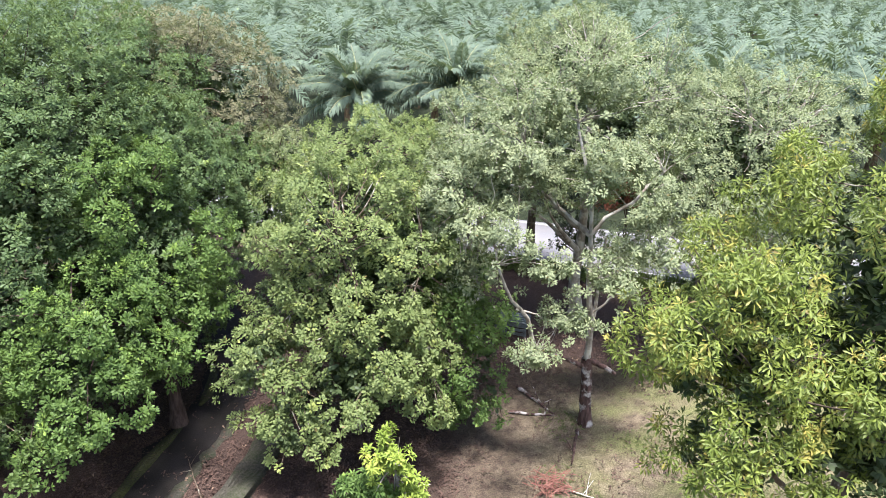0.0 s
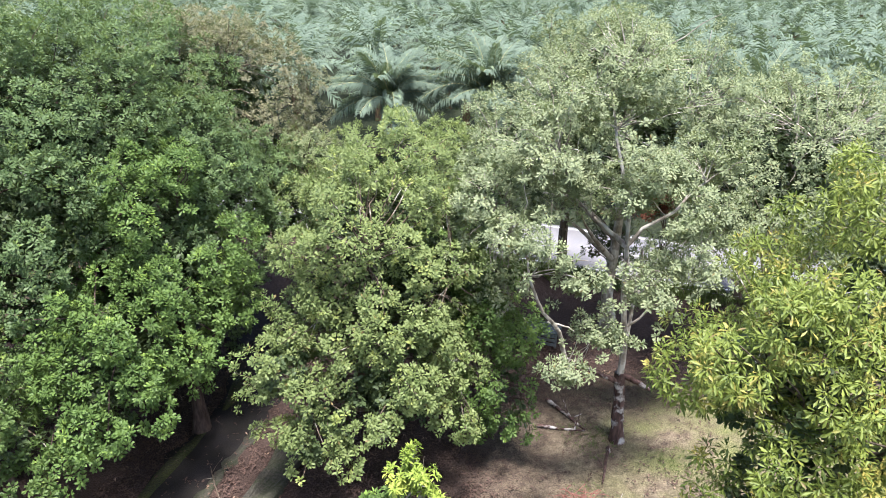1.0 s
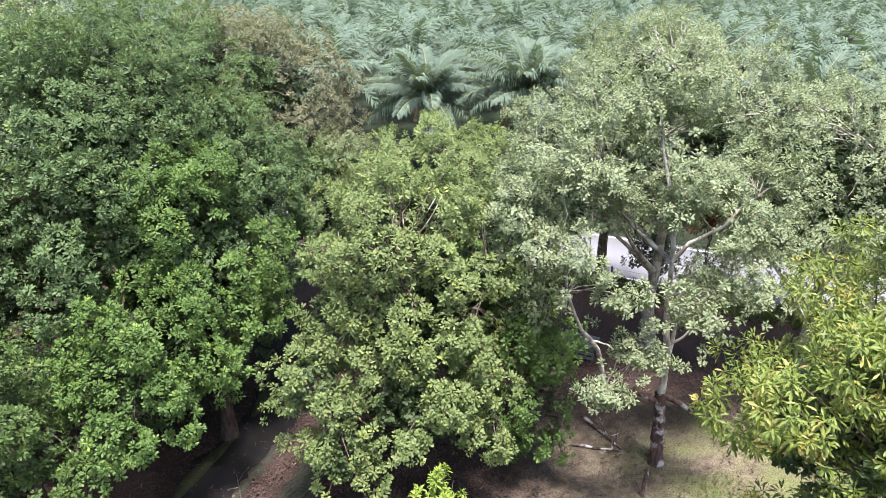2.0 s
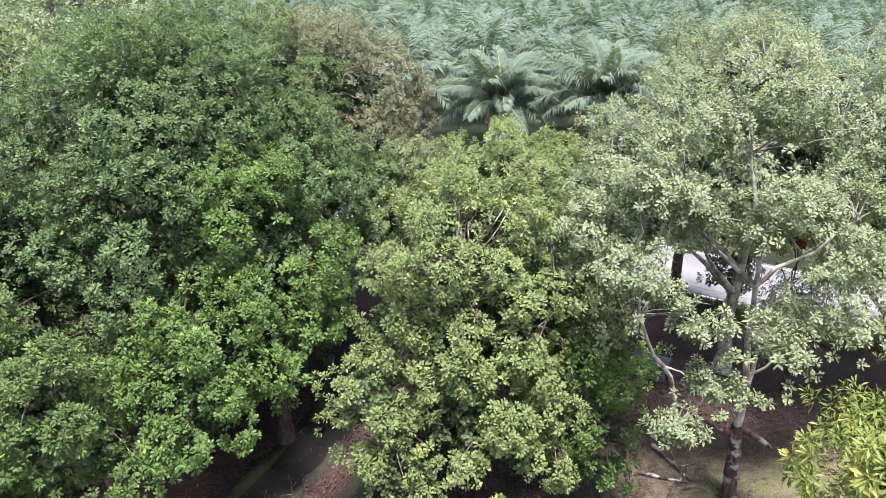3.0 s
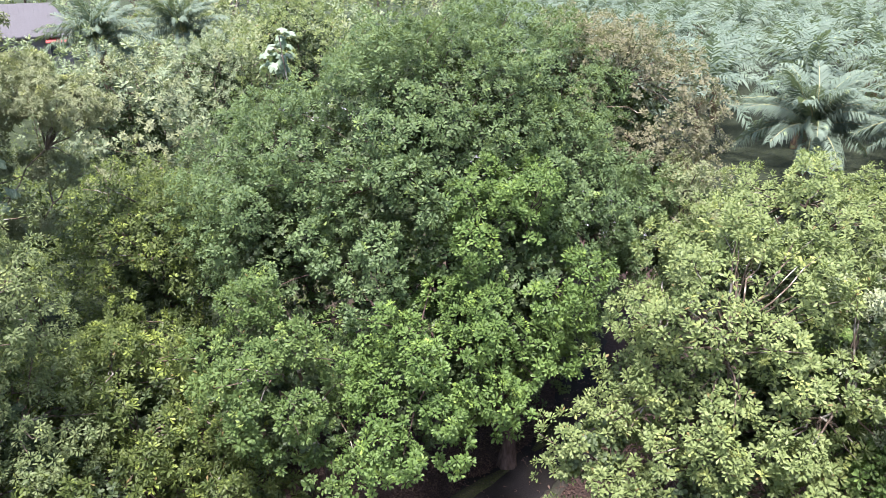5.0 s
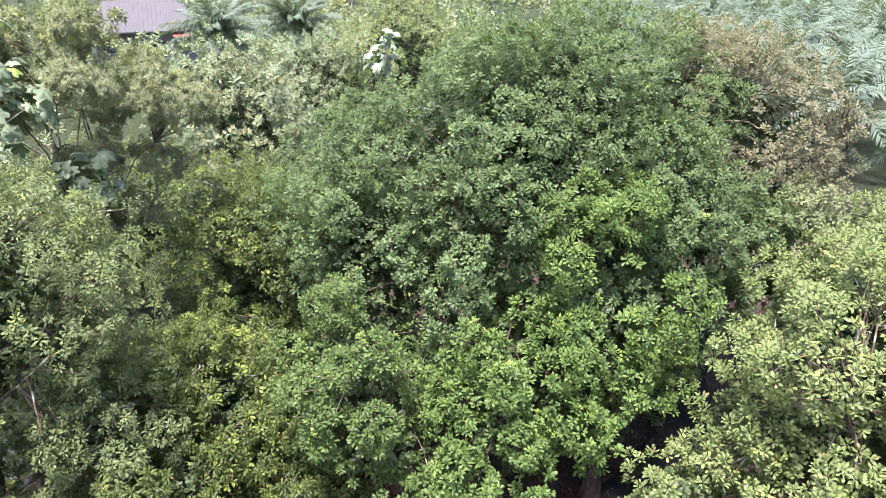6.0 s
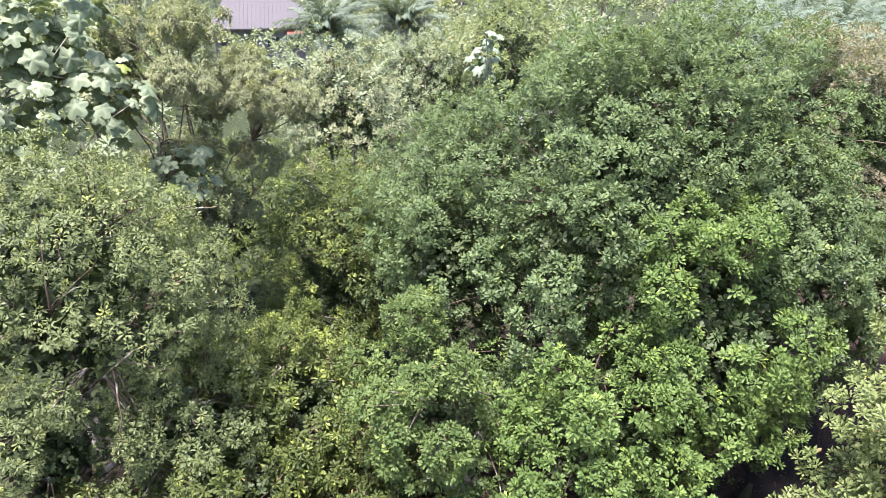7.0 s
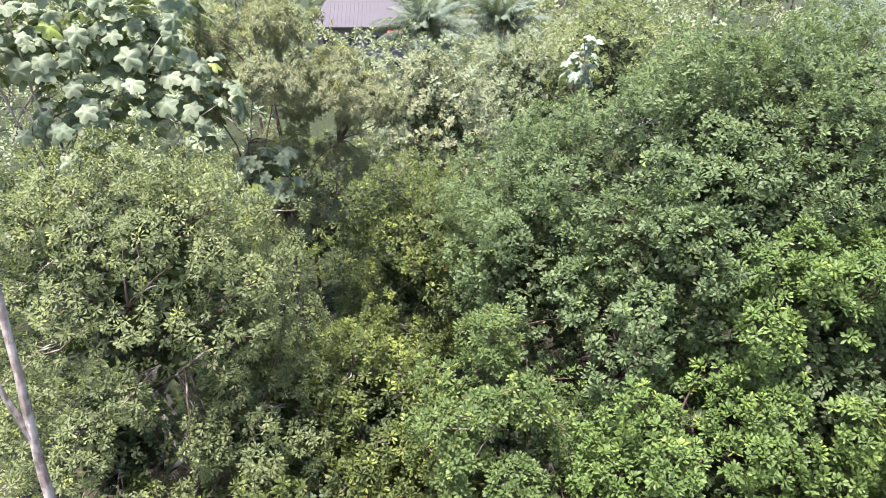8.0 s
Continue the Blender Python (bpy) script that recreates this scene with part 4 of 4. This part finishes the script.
def lobed_leaf(name, seed, material):
    """A broad five-lobed leaf, cupped and drooping at the lobes, with a stalk."""
    rng = np.random.default_rng(seed)
    bm = bmesh.new()
    mid = bm.verts.new((0, 0, 0.02))
    ring, inner = [], []
    n = 20
    for i in range(n):
        a = 2 * math.pi * i / n
        f = abs(math.cos(2.5 * a)) ** 0.9 if abs(a - math.pi) > 0.35 else 0.1
        r = 0.32 + 0.19 * f * (1.0 if math.cos(a) > -0.2 else 0.8) + rng.uniform(-0.015, 0.015)
        ring.append(bm.verts.new((r * math.cos(a), r * math.sin(a), -0.8 * r * r + 0.09 * math.cos(5 * a) * r - 0.10 * r * math.cos(a))))
        inner.append(bm.verts.new((0.5 * r * math.cos(a), 0.5 * r * math.sin(a), -0.04 + 0.05 * math.cos(5 * a))))
    for i in range(n):
        j = (i + 1) % n
        bm.faces.new((mid, inner[i], inner[j]))
        bm.faces.new((inner[i], ring[i], ring[j], inner[j]))
    stalk = [bm.verts.new((x, y, z)) for z in (0.0, -0.5) for x, y in ((-0.16, 0.008), (-0.16, -0.008), (-0.175, 0))]
    for v in stalk[3:]:
        v.co.x -= 0.22
    for i in range(3):
        bm.faces.new((stalk[i], stalk[(i + 1) % 3], stalk[3 + (i + 1) % 3], stalk[3 + i]))
    for f in bm.faces:
        f.smooth = True
    me = bpy.data.meshes.new(name)
    bm.to_mesh(me)
    bm.free()
    me.materials.append(material)
    return me


def leaf_mat_single(name, a, b_, young, amount):
    """As the other leaves, but each leaf is an object of its own."""
    m, nt, b = mat_base(name, 0.6, 0.3)
    rnd = nt.nodes.new("ShaderNodeObjectInfo").outputs["Random"]
    col = mix(nt, rnd, a, b_)
    col = mix(nt, math_node(nt, "GREATER_THAN", math_node(nt, "FRACT", math_node(nt, "MULTIPLY", rnd, 23.0)), 1 - amount), col, young)
    col = mix(nt, math_node(nt, "MULTIPLY", noise_fac(nt, 9, 0.4, 0.7, 3), 0.35), col, (0.06, 0.12, 0.04))
    nt.links.new(col, b.inputs["Base Color"])
    tr = nt.nodes.new("ShaderNodeBsdfTranslucent")
    nt.links.new(mix(nt, 0.5, col, (0.35, 0.45, 0.06)), tr.inputs["Color"])
    ms = nt.nodes.new("ShaderNodeMixShader")
    ms.inputs[0].default_value = 0.25
    nt.links.new(b.outputs[0], ms.inputs[1])
    nt.links.new(tr.outputs[0], ms.inputs[2])
    nt.links.new(ms.outputs[0], nt.nodes["Material Output"].inputs["Surface"])
    return m


BROAD = leaf_mat_single("broad_leaf", (0.095, 0.135, 0.078), (0.215, 0.265, 0.160), (0.21, 0.28, 0.06), 0.05)
SILVER = leaf_mat_single("silver_leaf", (0.15, 0.21, 0.14), (0.25, 0.31, 0.22), (0.4, 0.45, 0.3), 0.05)
BROAD_MESH = [lobed_leaf("leaf", s, BROAD) for s in (1, 2, 3)]
SILVER_MESH = [lobed_leaf("leaf", s, SILVER) for s in (4, 5)]


def hung(p, n, size, rng):
    """The pose of a leaf at p with the facing n, its tip hanging down."""
    tip = np.array([0, 0, -1.0]) + rng.normal(0, 0.7, 3)
    tip = unit(tip - (tip @ n) * n)
    side = np.cross(n, tip)
    return Matrix([(*(size * np.array([tip[i], side[i], n[i]])), p[i]) for i in range(3)] + [(0, 0, 0, 1)])


def broad_leaf_tree(name, base, lobes, meshes, count, size, label, seed, stems, bark=BARK_PALE):
    """A tree of few, very large lobed leaves, every leaf a part."""
    rng = np.random.default_rng(seed)
    bx, by = base
    root = thing(name, bx, by, ground_z(bx, by), label, "tree")
    L = np.array([(l[0] - bx, l[1] - by, *l[2:]) for l in lobes])
    share = (L[:, 3] * L[:, 5]) / (L[:, 3] * L[:, 5]).sum()
    tips = []
    for l, s in zip(L, share):
        k = max(3, int(count * s))
        dirs = ball_dirs(int(k * 1.35), rng, 0.7)
        dirs = dirs[dirs[:, 2] > -0.5][:k]
        for d in dirs:
            p = l[:3] + d * l[3:] * rng.uniform(0.6, 1.05)
            tips.append(p)
            lf = part("leaf", meshes[int(rng.integers(len(meshes)))], None, root)
            lf.matrix_local = hung(p, unit(d * 0.8 + np.array([0.2, 0, 0.75]) + rng.normal(0, 0.25, 3)), size * rng.uniform(0.65, 1.2), rng)
    V, F, k = [], [], 0
    src = meshes[0]
    sv = np.empty(len(src.vertices) * 3, np.float32)
    src.vertices.foreach_get("co", sv)
    tri = [tuple(f.vertices)[:3] for f in src.polygons] + [(f.vertices[0], f.vertices[2], f.vertices[3]) for f in src.polygons if len(f.vertices) > 3]
    for i in range(int(count * 0.9)):
        l = L[int(rng.choice(len(L), p=share))]
        d = unit(rng.normal(0, 1, 3))
        m = np.array(hung(l[:3] + d * l[3:] * rng.uniform(0.2, 0.7), unit(d * 0.6 + np.array([0, 0, 0.8]) + rng.normal(0, 0.3, 3)), size * rng.uniform(0.6, 1.1), rng))
        V.append(sv.reshape(-1, 3) @ m[:3, :3].T + m[:3, 3])
        F.append(np.array(tri) + k)
        k += len(V[-1])
    deep = part("inner_leaves", soup("inner_leaves", np.concatenate(V), np.concatenate(F), True), src.materials[0], root)
    tagged(deep, kind="stuff")
    top = L[np.argmax(L[:, 2])]
    for s in range(stems):
        a = np.array([*rng.normal(0, 0.25, 2), -0.15])
        t = top[:3] + np.array([*rng.normal(0, 0.45 * top[3], 2), 0.5 * top[5]])
        path = bent(a, t, 14, rng, 0, 0.08)
        part("trunk", tube("trunk", path, np.linspace(0.09, 0.02, 14), 8, rng), bark, root)
        for i in range(5):
            q = tips[int(rng.integers(len(tips)))]
            part("limb", tube("limb", bent(path[int(rng.integers(7, 13))], q, 8, rng, 0.05, 0.12), np.linspace(0.03, 0.012, 8), 6, rng), bark, root)
    return root


broad_leaf_tree("broad_leaved_tree", (-24.6, 9.4), [(-24.7, 7.4, 14.2, 2.2, 2.1, 2.2), (-24.7, 10.0, 14.0, 2.2, 2.1, 2.2), (-24.2, 11.2, 12.0, 1.7, 1.7, 1.7), (-24.4, 8.4, 12.0, 2.1, 2.1, 1.8), (-24.1, 13.2, 9.4, 1.1, 1.1, 1.5)], BROAD_MESH, 299, 0.66,
                "slim-stemmed tree with very large lobed grey-green leaves", 151, 3)
broad_leaf_tree("silver_leaved_tree", (-25.4, 27.6), [(-25.2, 27.0, 11.6, 0.9, 0.8, 1.0), (-24.3, 26.7, 12.7, 0.5, 0.5, 0.5)], SILVER_MESH, 26, 0.58,
                "slender tree with large silvery white leaves", 152, 1, BARK_BROWN)

# ---------------------------------------------------------------- thin trees and saplings
def birch_like():
    rng = np.random.default_rng(161)
    root = thing("pale_trunk_tree", -15.45, 5.7, 0, "slim bare tree with a smooth pale grey trunk", "tree")
    path = bent((0, 0, -0.15), (-0.02, 0.15, 11.5), 16, rng, 0, 0.02)
    part("trunk", tube("trunk", path, np.linspace(0.13, 0.065, 16), 12, rng), BARK_PALE, root)
    part("limb", tube("limb", bent(path[10], (0.02, -0.26, 9.2), 8, rng, 0, 0.06), np.linspace(0.07, 0.045, 8), 8, rng), BARK_PALE, root)
    part("limb", tube("limb", bent((0.02, -0.26, 9.2), (0.0, -0.34, 11.0), 7, rng, 0, 0.06), np.linspace(0.045, 0.02, 7), 7, rng), BARK_PALE, root)


birch_like()
make_tree("sapling", (-1.2, 14.2), [(-1.25, 13.9, 4.7, 0.6, 0.55, 1.0), (-0.9, 14.0, 3.6, 0.5, 0.5, 0.7)], LEAF_FRESH, BARK_PALE,
          "young tree with lime-yellow young leaves on pale stems", 162, girth=0.06, limbs=7, twigs=40, ratio=0.34, droop=0.3, blade=LANCE6, category="sapling", stems=2, tuft=0.172, leaves=20, length=0.141, inner=0)
make_tree("shrub", (-2.0, 14.4), [(-1.9, 14.2, 3.0, 1.0, 0.9, 1.3), (-1.5, 14.6, 2.0, 1.1, 0.9, 1.2)], LEAF_BRIGHT, BARK_BROWN,
          "young tree with drooping glossy green leaves beside the sapling", 165, girth=0.05, limbs=6, twigs=30, ratio=0.34, droop=0.5, blade=LANCE6, category="shrub", tuft=0.224, leaves=20, length=0.198)
make_tree("shrub", (7.0, 34.0), [(7.0, 33.9, 2.6, 1.5, 1.2, 1.7), (6.0, 34.2, 4.2, 0.9, 0.8, 1.0)], LEAF_PURPLE, BARK_DARK,
          "dark-leaved shrub at the roadside", 163, girth=0.08, limbs=8, twigs=30, droop=0.2, category="shrub", tuft=0.258, leaves=20, length=0.158)
make_tree("shrub", (8.4, 28.4), [(7.3, 27.2, 7.0, 0.9, 0.8, 1.1)], LEAF_RED, BARK_DARK,
          "dead branch cluster with rusty red leaves", 164, girth=0.06, limbs=5, twigs=20, ratio=0.3, droop=0.4, category="shrub", tuft=0.206, leaves=20, length=0.15)

# ---------------------------------------------------------------- thicket and woods further left
rng = np.random.default_rng(17)
near_woods, far_woods = [], []
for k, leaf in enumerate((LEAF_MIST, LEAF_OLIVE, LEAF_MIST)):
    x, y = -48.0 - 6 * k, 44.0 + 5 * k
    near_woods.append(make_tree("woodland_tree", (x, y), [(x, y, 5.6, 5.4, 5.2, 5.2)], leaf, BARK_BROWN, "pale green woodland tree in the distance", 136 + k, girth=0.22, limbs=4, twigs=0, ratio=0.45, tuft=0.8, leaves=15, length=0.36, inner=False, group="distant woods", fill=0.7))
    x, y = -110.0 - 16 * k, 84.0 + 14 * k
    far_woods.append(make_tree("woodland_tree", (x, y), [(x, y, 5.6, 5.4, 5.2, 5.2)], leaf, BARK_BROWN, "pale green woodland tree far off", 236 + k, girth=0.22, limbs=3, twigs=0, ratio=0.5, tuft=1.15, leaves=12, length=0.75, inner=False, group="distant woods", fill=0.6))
for ring, n in ((38, 5), (50, 6), (62, 7), (76, 9), (95, 11), (110, 13), (130, 15), (155, 20), (185, 22), (250, 26)):
    for i in range(n):
        a0 = 20 if ring > 150 else 31
        az = a0 + (103 - a0) * (i + 0.5) / n + rng.uniform(-2.5, 2.5)
        d = ring + rng.uniform(-4, 4)
        x, y = -2 - d * math.sin(radians(az)), 6 + d * math.cos(radians(az))
        sc = rng.uniform(0.85, 1.15) * (1.5 if ring > 150 else 1.0)
        if 60 < az < 72 and ring < 120:
            sc *= 0.62
        elif 62 < az < 70 and ring < 180:
            sc *= 0.4
        if math.hypot(x + 97, y - 49.5) < 16:
            continue
        if ring == 38 and az < 70:
            continue
        src = (near_woods if ring < 70 else far_woods)[int(rng.integers(3))]
        c = copy_thing(src, pose(x, y, 0, 0, 0, rng.uniform(0, 360)))
        c.scale = (sc, sc, sc)
for k in range(-3, 4):
    x, y = -77.5 + 0.47 * 5.2 * k + rng.uniform(-1, 1), 46.5 + 0.88 * 5.2 * k + rng.uniform(-1, 1)
    c = copy_thing(far_woods[k % 3], pose(x, y, 0, 0, 0, rng.uniform(0, 360)))
    c.scale = (0.8, 0.8, 0.82 + 0.06 * (abs(k) > 1))
near_palm(-56.5, 37.2, 9.6, 1201, 30, 0.9)
near_palm(-61.5, 48.5, 9.0, 1202, 30)


def house():
    """A two-storey house with a ribbed hipped roof beyond the woods."""
    wall_m = rough_mat("house_plaster", (0.15, 0.135, 0.137), (0.19, 0.175, 0.177), (0.125, 0.115, 0.112), 0.6, 10, 0.85, 0.1)
    roof_m = rough_mat("house_roof", (0.050, 0.050, 0.051), (0.070, 0.070, 0.071), (0.044, 0.043, 0.044), 0.5, 8, 0.7, 0.1)
    dark_m = rough_mat("house_glass", (0.03, 0.035, 0.04), (0.06, 0.07, 0.08), (0.04, 0.04, 0.05), 1, 8, 0.15, 0.0)
    red_m = rough_mat("house_awning", (0.30, 0.05, 0.045), (0.36, 0.07, 0.06), (0.3, 0.06, 0.05), 1, 8, 0.6, 0.1)
    root = thing("house", -97, 49.5, 0, "two-storey house with a dusty mauve ribbed roof", "house", rz=62)
    bm = bmesh.new()
    bmesh.ops.create_cube(bm, size=1, matrix=Matrix.Translation((0, 0, 3.55)) @ Matrix.Diagonal((12, 9, 7.1, 1)))
    part("wall", bm, wall_m, root)
    bm = bmesh.new()
    prof = [(-6.8, -5.6, 7.1), (6.8, -5.6, 7.1), (6.8, 5.6, 7.1), (-6.8, 5.6, 7.1), (-4.8, 0, 10.6), (4.8, 0, 10.6)]
    low = [(x, y, 6.92) for x, y, z in prof[:4]]
    v = [bm.verts.new(p) for p in prof + low]
    for f in ((0, 1, 5, 4), (2, 3, 4, 5), (1, 2, 5), (3, 0, 4), (6, 7, 1, 0), (7, 8, 2, 1), (8, 9, 3, 2), (9, 6, 0, 3), (9, 8, 7, 6)):
        bm.faces.new([v[i] for i in f])
    roof = part("roof", bm, roof_m, root)
    bm = bmesh.new()
    for i in range(19):
        x = -4.9 + i * 0.54
        bmesh.ops.create_cube(bm, size=1, matrix=Matrix.Translation((x, -2.8, 8.86)) @ Matrix.Rotation(math.atan2(3.5, 5.6), 4, "X") @ Matrix.Diagonal((0.08, 6.4, 0.08, 1)))
    tagged(part("ribs", bm, roof_m, roof), kind="stuff")
    for z in (2.0, 5.2):
        for x in (-4.5, -1.5, 1.5, 4.5):
            bm = bmesh.new()
            bmesh.ops.create_cube(bm, size=1, matrix=Matrix.Translation((x, -4.5, z)) @ Matrix.Diagonal((1.5, 0.12, 1.3, 1)))
            part("window", bm, dark_m, root)
    bm = bmesh.new()
    bmesh.ops.create_cube(bm, size=1, matrix=Matrix.Translation((4.6, -5.3, 6.6)) @ Matrix.Rotation(0.3, 4, "X") @ Matrix.Diagonal((2.4, 1.8, 0.12, 1)))
    part("awning", bm, red_m, root, "red awning")


house()

# ---------------------------------------------------------------- roadside and clearing
POST_M = rough_mat("fence_post", (0.05, 0.045, 0.04), (0.12, 0.11, 0.10), (0.2, 0.2, 0.18), 3, 20, 0.85, 0.3)
WIRE_M = rough_mat("fence_wire", (0.16, 0.15, 0.14), (0.25, 0.24, 0.23), (0.12, 0.1, 0.09), 3, 20, 0.6, 0.1)


def fence():
    a = ROAD_P - ROAD_N * 4.2
    root = thing("wire_fence", a[0], a[1], 0.3, "low fence of dark posts and wires along the road", "fence")
    rng = np.random.default_rng(171)
    for i in range(-5, 7):
        q = ROAD_U * i * 4.2
        lean = rng.normal(0, 0.05, 2)
        pts = [(q[0], q[1], -0.2), (q[0] + lean[0] * 0.5, q[1] + lean[1] * 0.5, 0.6), (q[0] + lean[0], q[1] + lean[1], 1.25)]
        part("post", tube("post", pts, [0.05, 0.047, 0.043], 8), POST_M, root)
    for z in (0.45, 0.85, 1.15):
        s = np.linspace(-5 * 4.2, 6 * 4.2, 34)
        pts = np.stack([ROAD_U[0] * s, ROAD_U[1] * s, z - 0.05 * np.abs(np.sin(s * math.pi / 4.2))], 1)
        part("wire", tube("wire", pts, np.full(34, 0.007), 4), WIRE_M, root)


fence()


def stick_thing(name, a, b, r0, r1, material, label, category, seed, forks=2):
    """A fallen branch lying on the ground with side shoots."""
    rng = np.random.default_rng(seed)
    root = thing(name, a[0], a[1], ground_z(*a[:2]), label, category)
    b = (b[0] - a[0], b[1] - a[1], r1)
    path = bent((0, 0, r0 * 0.7), b, 10, rng, 0.01, 0.08)
    part("stem", tube("stem", path, np.linspace(r0, r1, 10), 8, rng), material, root)
    for i in range(forks):
        k = int(rng.integers(3, 8))
        d = rng.normal(0, 0.45, 3)
        d[2] = abs(d[2]) * 0.5 + 0.1
        part("shoot", tube("shoot", bent(path[k], path[k] + d, 6, rng, 0, 0.15), np.linspace(r1 * 1.1, 0.008, 6), 5, rng), material, root)


stick_thing("fallen_branch", (3.0, 24.0), (4.2, 22.2), 0.08, 0.035, BARK_DARK, "dark rotting branch on the bare soil", "branch", 181)
stick_thing("fallen_branch", (2.5, 22.35), (4.2, 22.15), 0.065, 0.03, BARK_DARK, "dark crooked branch lying in the litter", "branch", 182)
stick_thing("fallen_branch", (4.9, 21.2), (4.4, 19.4), 0.07, 0.03, BARK_DARK, "exposed dark root in the bare soil", "branch", 183, 1)
stick_thing("fallen_branch", (4.1, 18.1), (5.0, 17.7), 0.03, 0.012, BARK_PALE, "thin bleached stick on the ground", "branch", 184, 2)
stick_thing("fallen_branch", (-7.4, 17.2), (-8.9, 19.8), 0.03, 0.012, BARK_BROWN, "thin dry stick beside the drive", "branch", 185, 2)


def twig_pile(x, y):
    rng = np.random.default_rng(191)
    m = rough_mat("cut_twigs", (0.11, 0.04, 0.03), (0.22, 0.10, 0.075), (0.15, 0.08, 0.06), 4, 30, 0.9, 0.2)
    root = thing("twig_pile", x, y, ground_z(x, y), "heap of cut reddish brown twigs on bare soil", "brush pile")
    for i in range(70):
        a = rng.uniform(0, 6.28)
        c = np.array([*rng.normal(0, 0.26, 2), rng.uniform(0.04, 0.42)])
        d = np.array([math.cos(a), math.sin(a), rng.uniform(-0.25, 0.25)]) * rng.uniform(0.2, 0.5)
        p0, p1 = c - d, c + d
        p0[2], p1[2] = max(p0[2], 0.02), max(p1[2], 0.02)
        part("twig", tube("twig", bent(p0, p1, 5, rng, 0.04, 0.2), np.linspace(0.016, 0.007, 5), 5), m, root)


twig_pile(3.5, 18.15)


def crate(x, y):
    m = rough_mat("weathered_board", (0.06, 0.075, 0.08), (0.13, 0.15, 0.15), (0.09, 0.09, 0.08), 2, 20, 0.8, 0.3)
    root = thing("slatted_crate", x, y, ground_z(x, y), "dark weathered slatted crate under the trees", "crate", rz=-20)

    def board(px_, py, pz, sx_, sy_, sz):
        bm = bmesh.new()
        bmesh.ops.create_cube(bm, size=1, matrix=Matrix.Translation((px_, py, pz)) @ Matrix.Diagonal((sx_, sy_, sz, 1)))
        bmesh.ops.bevel(bm, geom=bm.edges[:], offset=0.008, segments=1, affect="EDGES")
        part("board", bm, m, root)
    for i in range(5):
        board(0, -0.4 + i * 0.2, 0.72, 1.5, 0.16, 0.035)
    for i in range(3):
        for s in (-1, 1):
            board(0, s * 0.47, 0.16 + i * 0.21, 1.46, 0.03, 0.15)
    for sx_ in (-1, 1):
        for sy_ in (-1, 1):
            bm = bmesh.new()
            bmesh.ops.create_cube(bm, size=1, matrix=Matrix.Translation((sx_ * 0.70, sy_ * 0.42, 0.34)) @ Matrix.Diagonal((0.07, 0.07, 0.70, 1)))
            part("corner_post", bm, m, root)


crate(3.2, 28.6)
rng = np.random.default_rng(195)
vine = thing("hanging_vine", 2.92, 26.0, 0, "thin pale vine hanging from the grey tree", "vine")
part("strand", tube("strand", bent((0, 0, 10.0), (0.05, 0, 4.7), 12, rng, 0, 0.02), np.full(12, 0.022), 6), BARK_PALE, vine)


# ---------------------------------------------------------------- litter, grass and low growth
def scatter(n, box, rng, keep=None):
    p = np.stack([rng.uniform(box[0], box[1], n), rng.uniform(box[2], box[3], n)], 1)
    if keep is not None:
        p = p[keep(p)]
    return np.column_stack([p, ground_z(p[:, 0], p[:, 1])])


def off_drive(p):
    d = np.sqrt(((p[:, None] - drive_line[None]) ** 2).sum(2)).min(1)
    return (d > 1.0) | (np.random.default_rng(1).random(len(p)) < 0.12)


LITTER = leaf_mat("dead_leaves", (0.042, 0.028, 0.02), (0.12, 0.078, 0.055), (0.32, 0.24, 0.15), 0.03, rough=0.8, trans=0.05, spec=0.2, patch=1.0)
GRASS = leaf_mat("grass_blades", (0.055, 0.090, 0.02), (0.125, 0.175, 0.042), (0.2, 0.22, 0.07), 0.08, patch=0.8)
rng = np.random.default_rng(201)
p = scatter(15000, (-12, 9, 14, 29), rng, off_drive)
p = p[(p[:, 0] < 0.5) | (p[:, 1] > 23.5) | (rng.random(len(p)) < 0.22)]
p[:, 2] += 0.055
lit = part("leaf_litter", leaf_cloud("leaf_litter", p, unit(rng.normal(0, 0.25, p.shape) + (0, 0, 1)), rng, 2, 0.13, 0.45, (70, 100), 0.0, BLADE4), LITTER)
tagged(lit, "scattered dry reddish brown fallen leaves", "leaf litter", kind="stuff")
side = lambda p: np.abs((p - ROAD_P) @ ROAD_N + 4.0) < 0.9
p = scatter(14000, (-12, 26, 28, 42), rng, side)
g = part("verge_grass", leaf_cloud("verge_grass", p, unit(rng.normal(0, 0.15, p.shape) + (0, 0, 1)), rng, 9, 0.40, 0.07, (8, 45), 0.0, BLADE4), GRASS)
tagged(g, "green grass on the road verge", "grass", kind="stuff")
p = scatter(2600, (3.2, 11, 14.5, 22.5), rng, lambda q: np.sin(q[:, 0] * 1.9) + np.sin(q[:, 1] * 1.6 + q[:, 0]) > 0.4)
g = part("thin_grass", leaf_cloud("thin_grass", p, unit(rng.normal(0, 0.2, p.shape) + (0, 0, 1)), rng, 6, 0.11, 0.12, (15, 60), 0.0, BLADE4), GRASS)
tagged(g, "thin low grass on the bare soil", "grass", kind="stuff")
p = scatter(5500, (-60, -16, 2, 42), rng, lambda q: (np.hypot(q[:, 0] + 14, q[:, 1] - 24) > 6.5))
p[:, 2] += rng.uniform(0, 1.1, len(p))
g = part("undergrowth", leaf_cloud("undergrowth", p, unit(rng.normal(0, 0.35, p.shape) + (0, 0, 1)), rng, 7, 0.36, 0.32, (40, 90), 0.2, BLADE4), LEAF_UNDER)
tagged(g, "tangled low undergrowth under the trees", "undergrowth", kind="stuff")
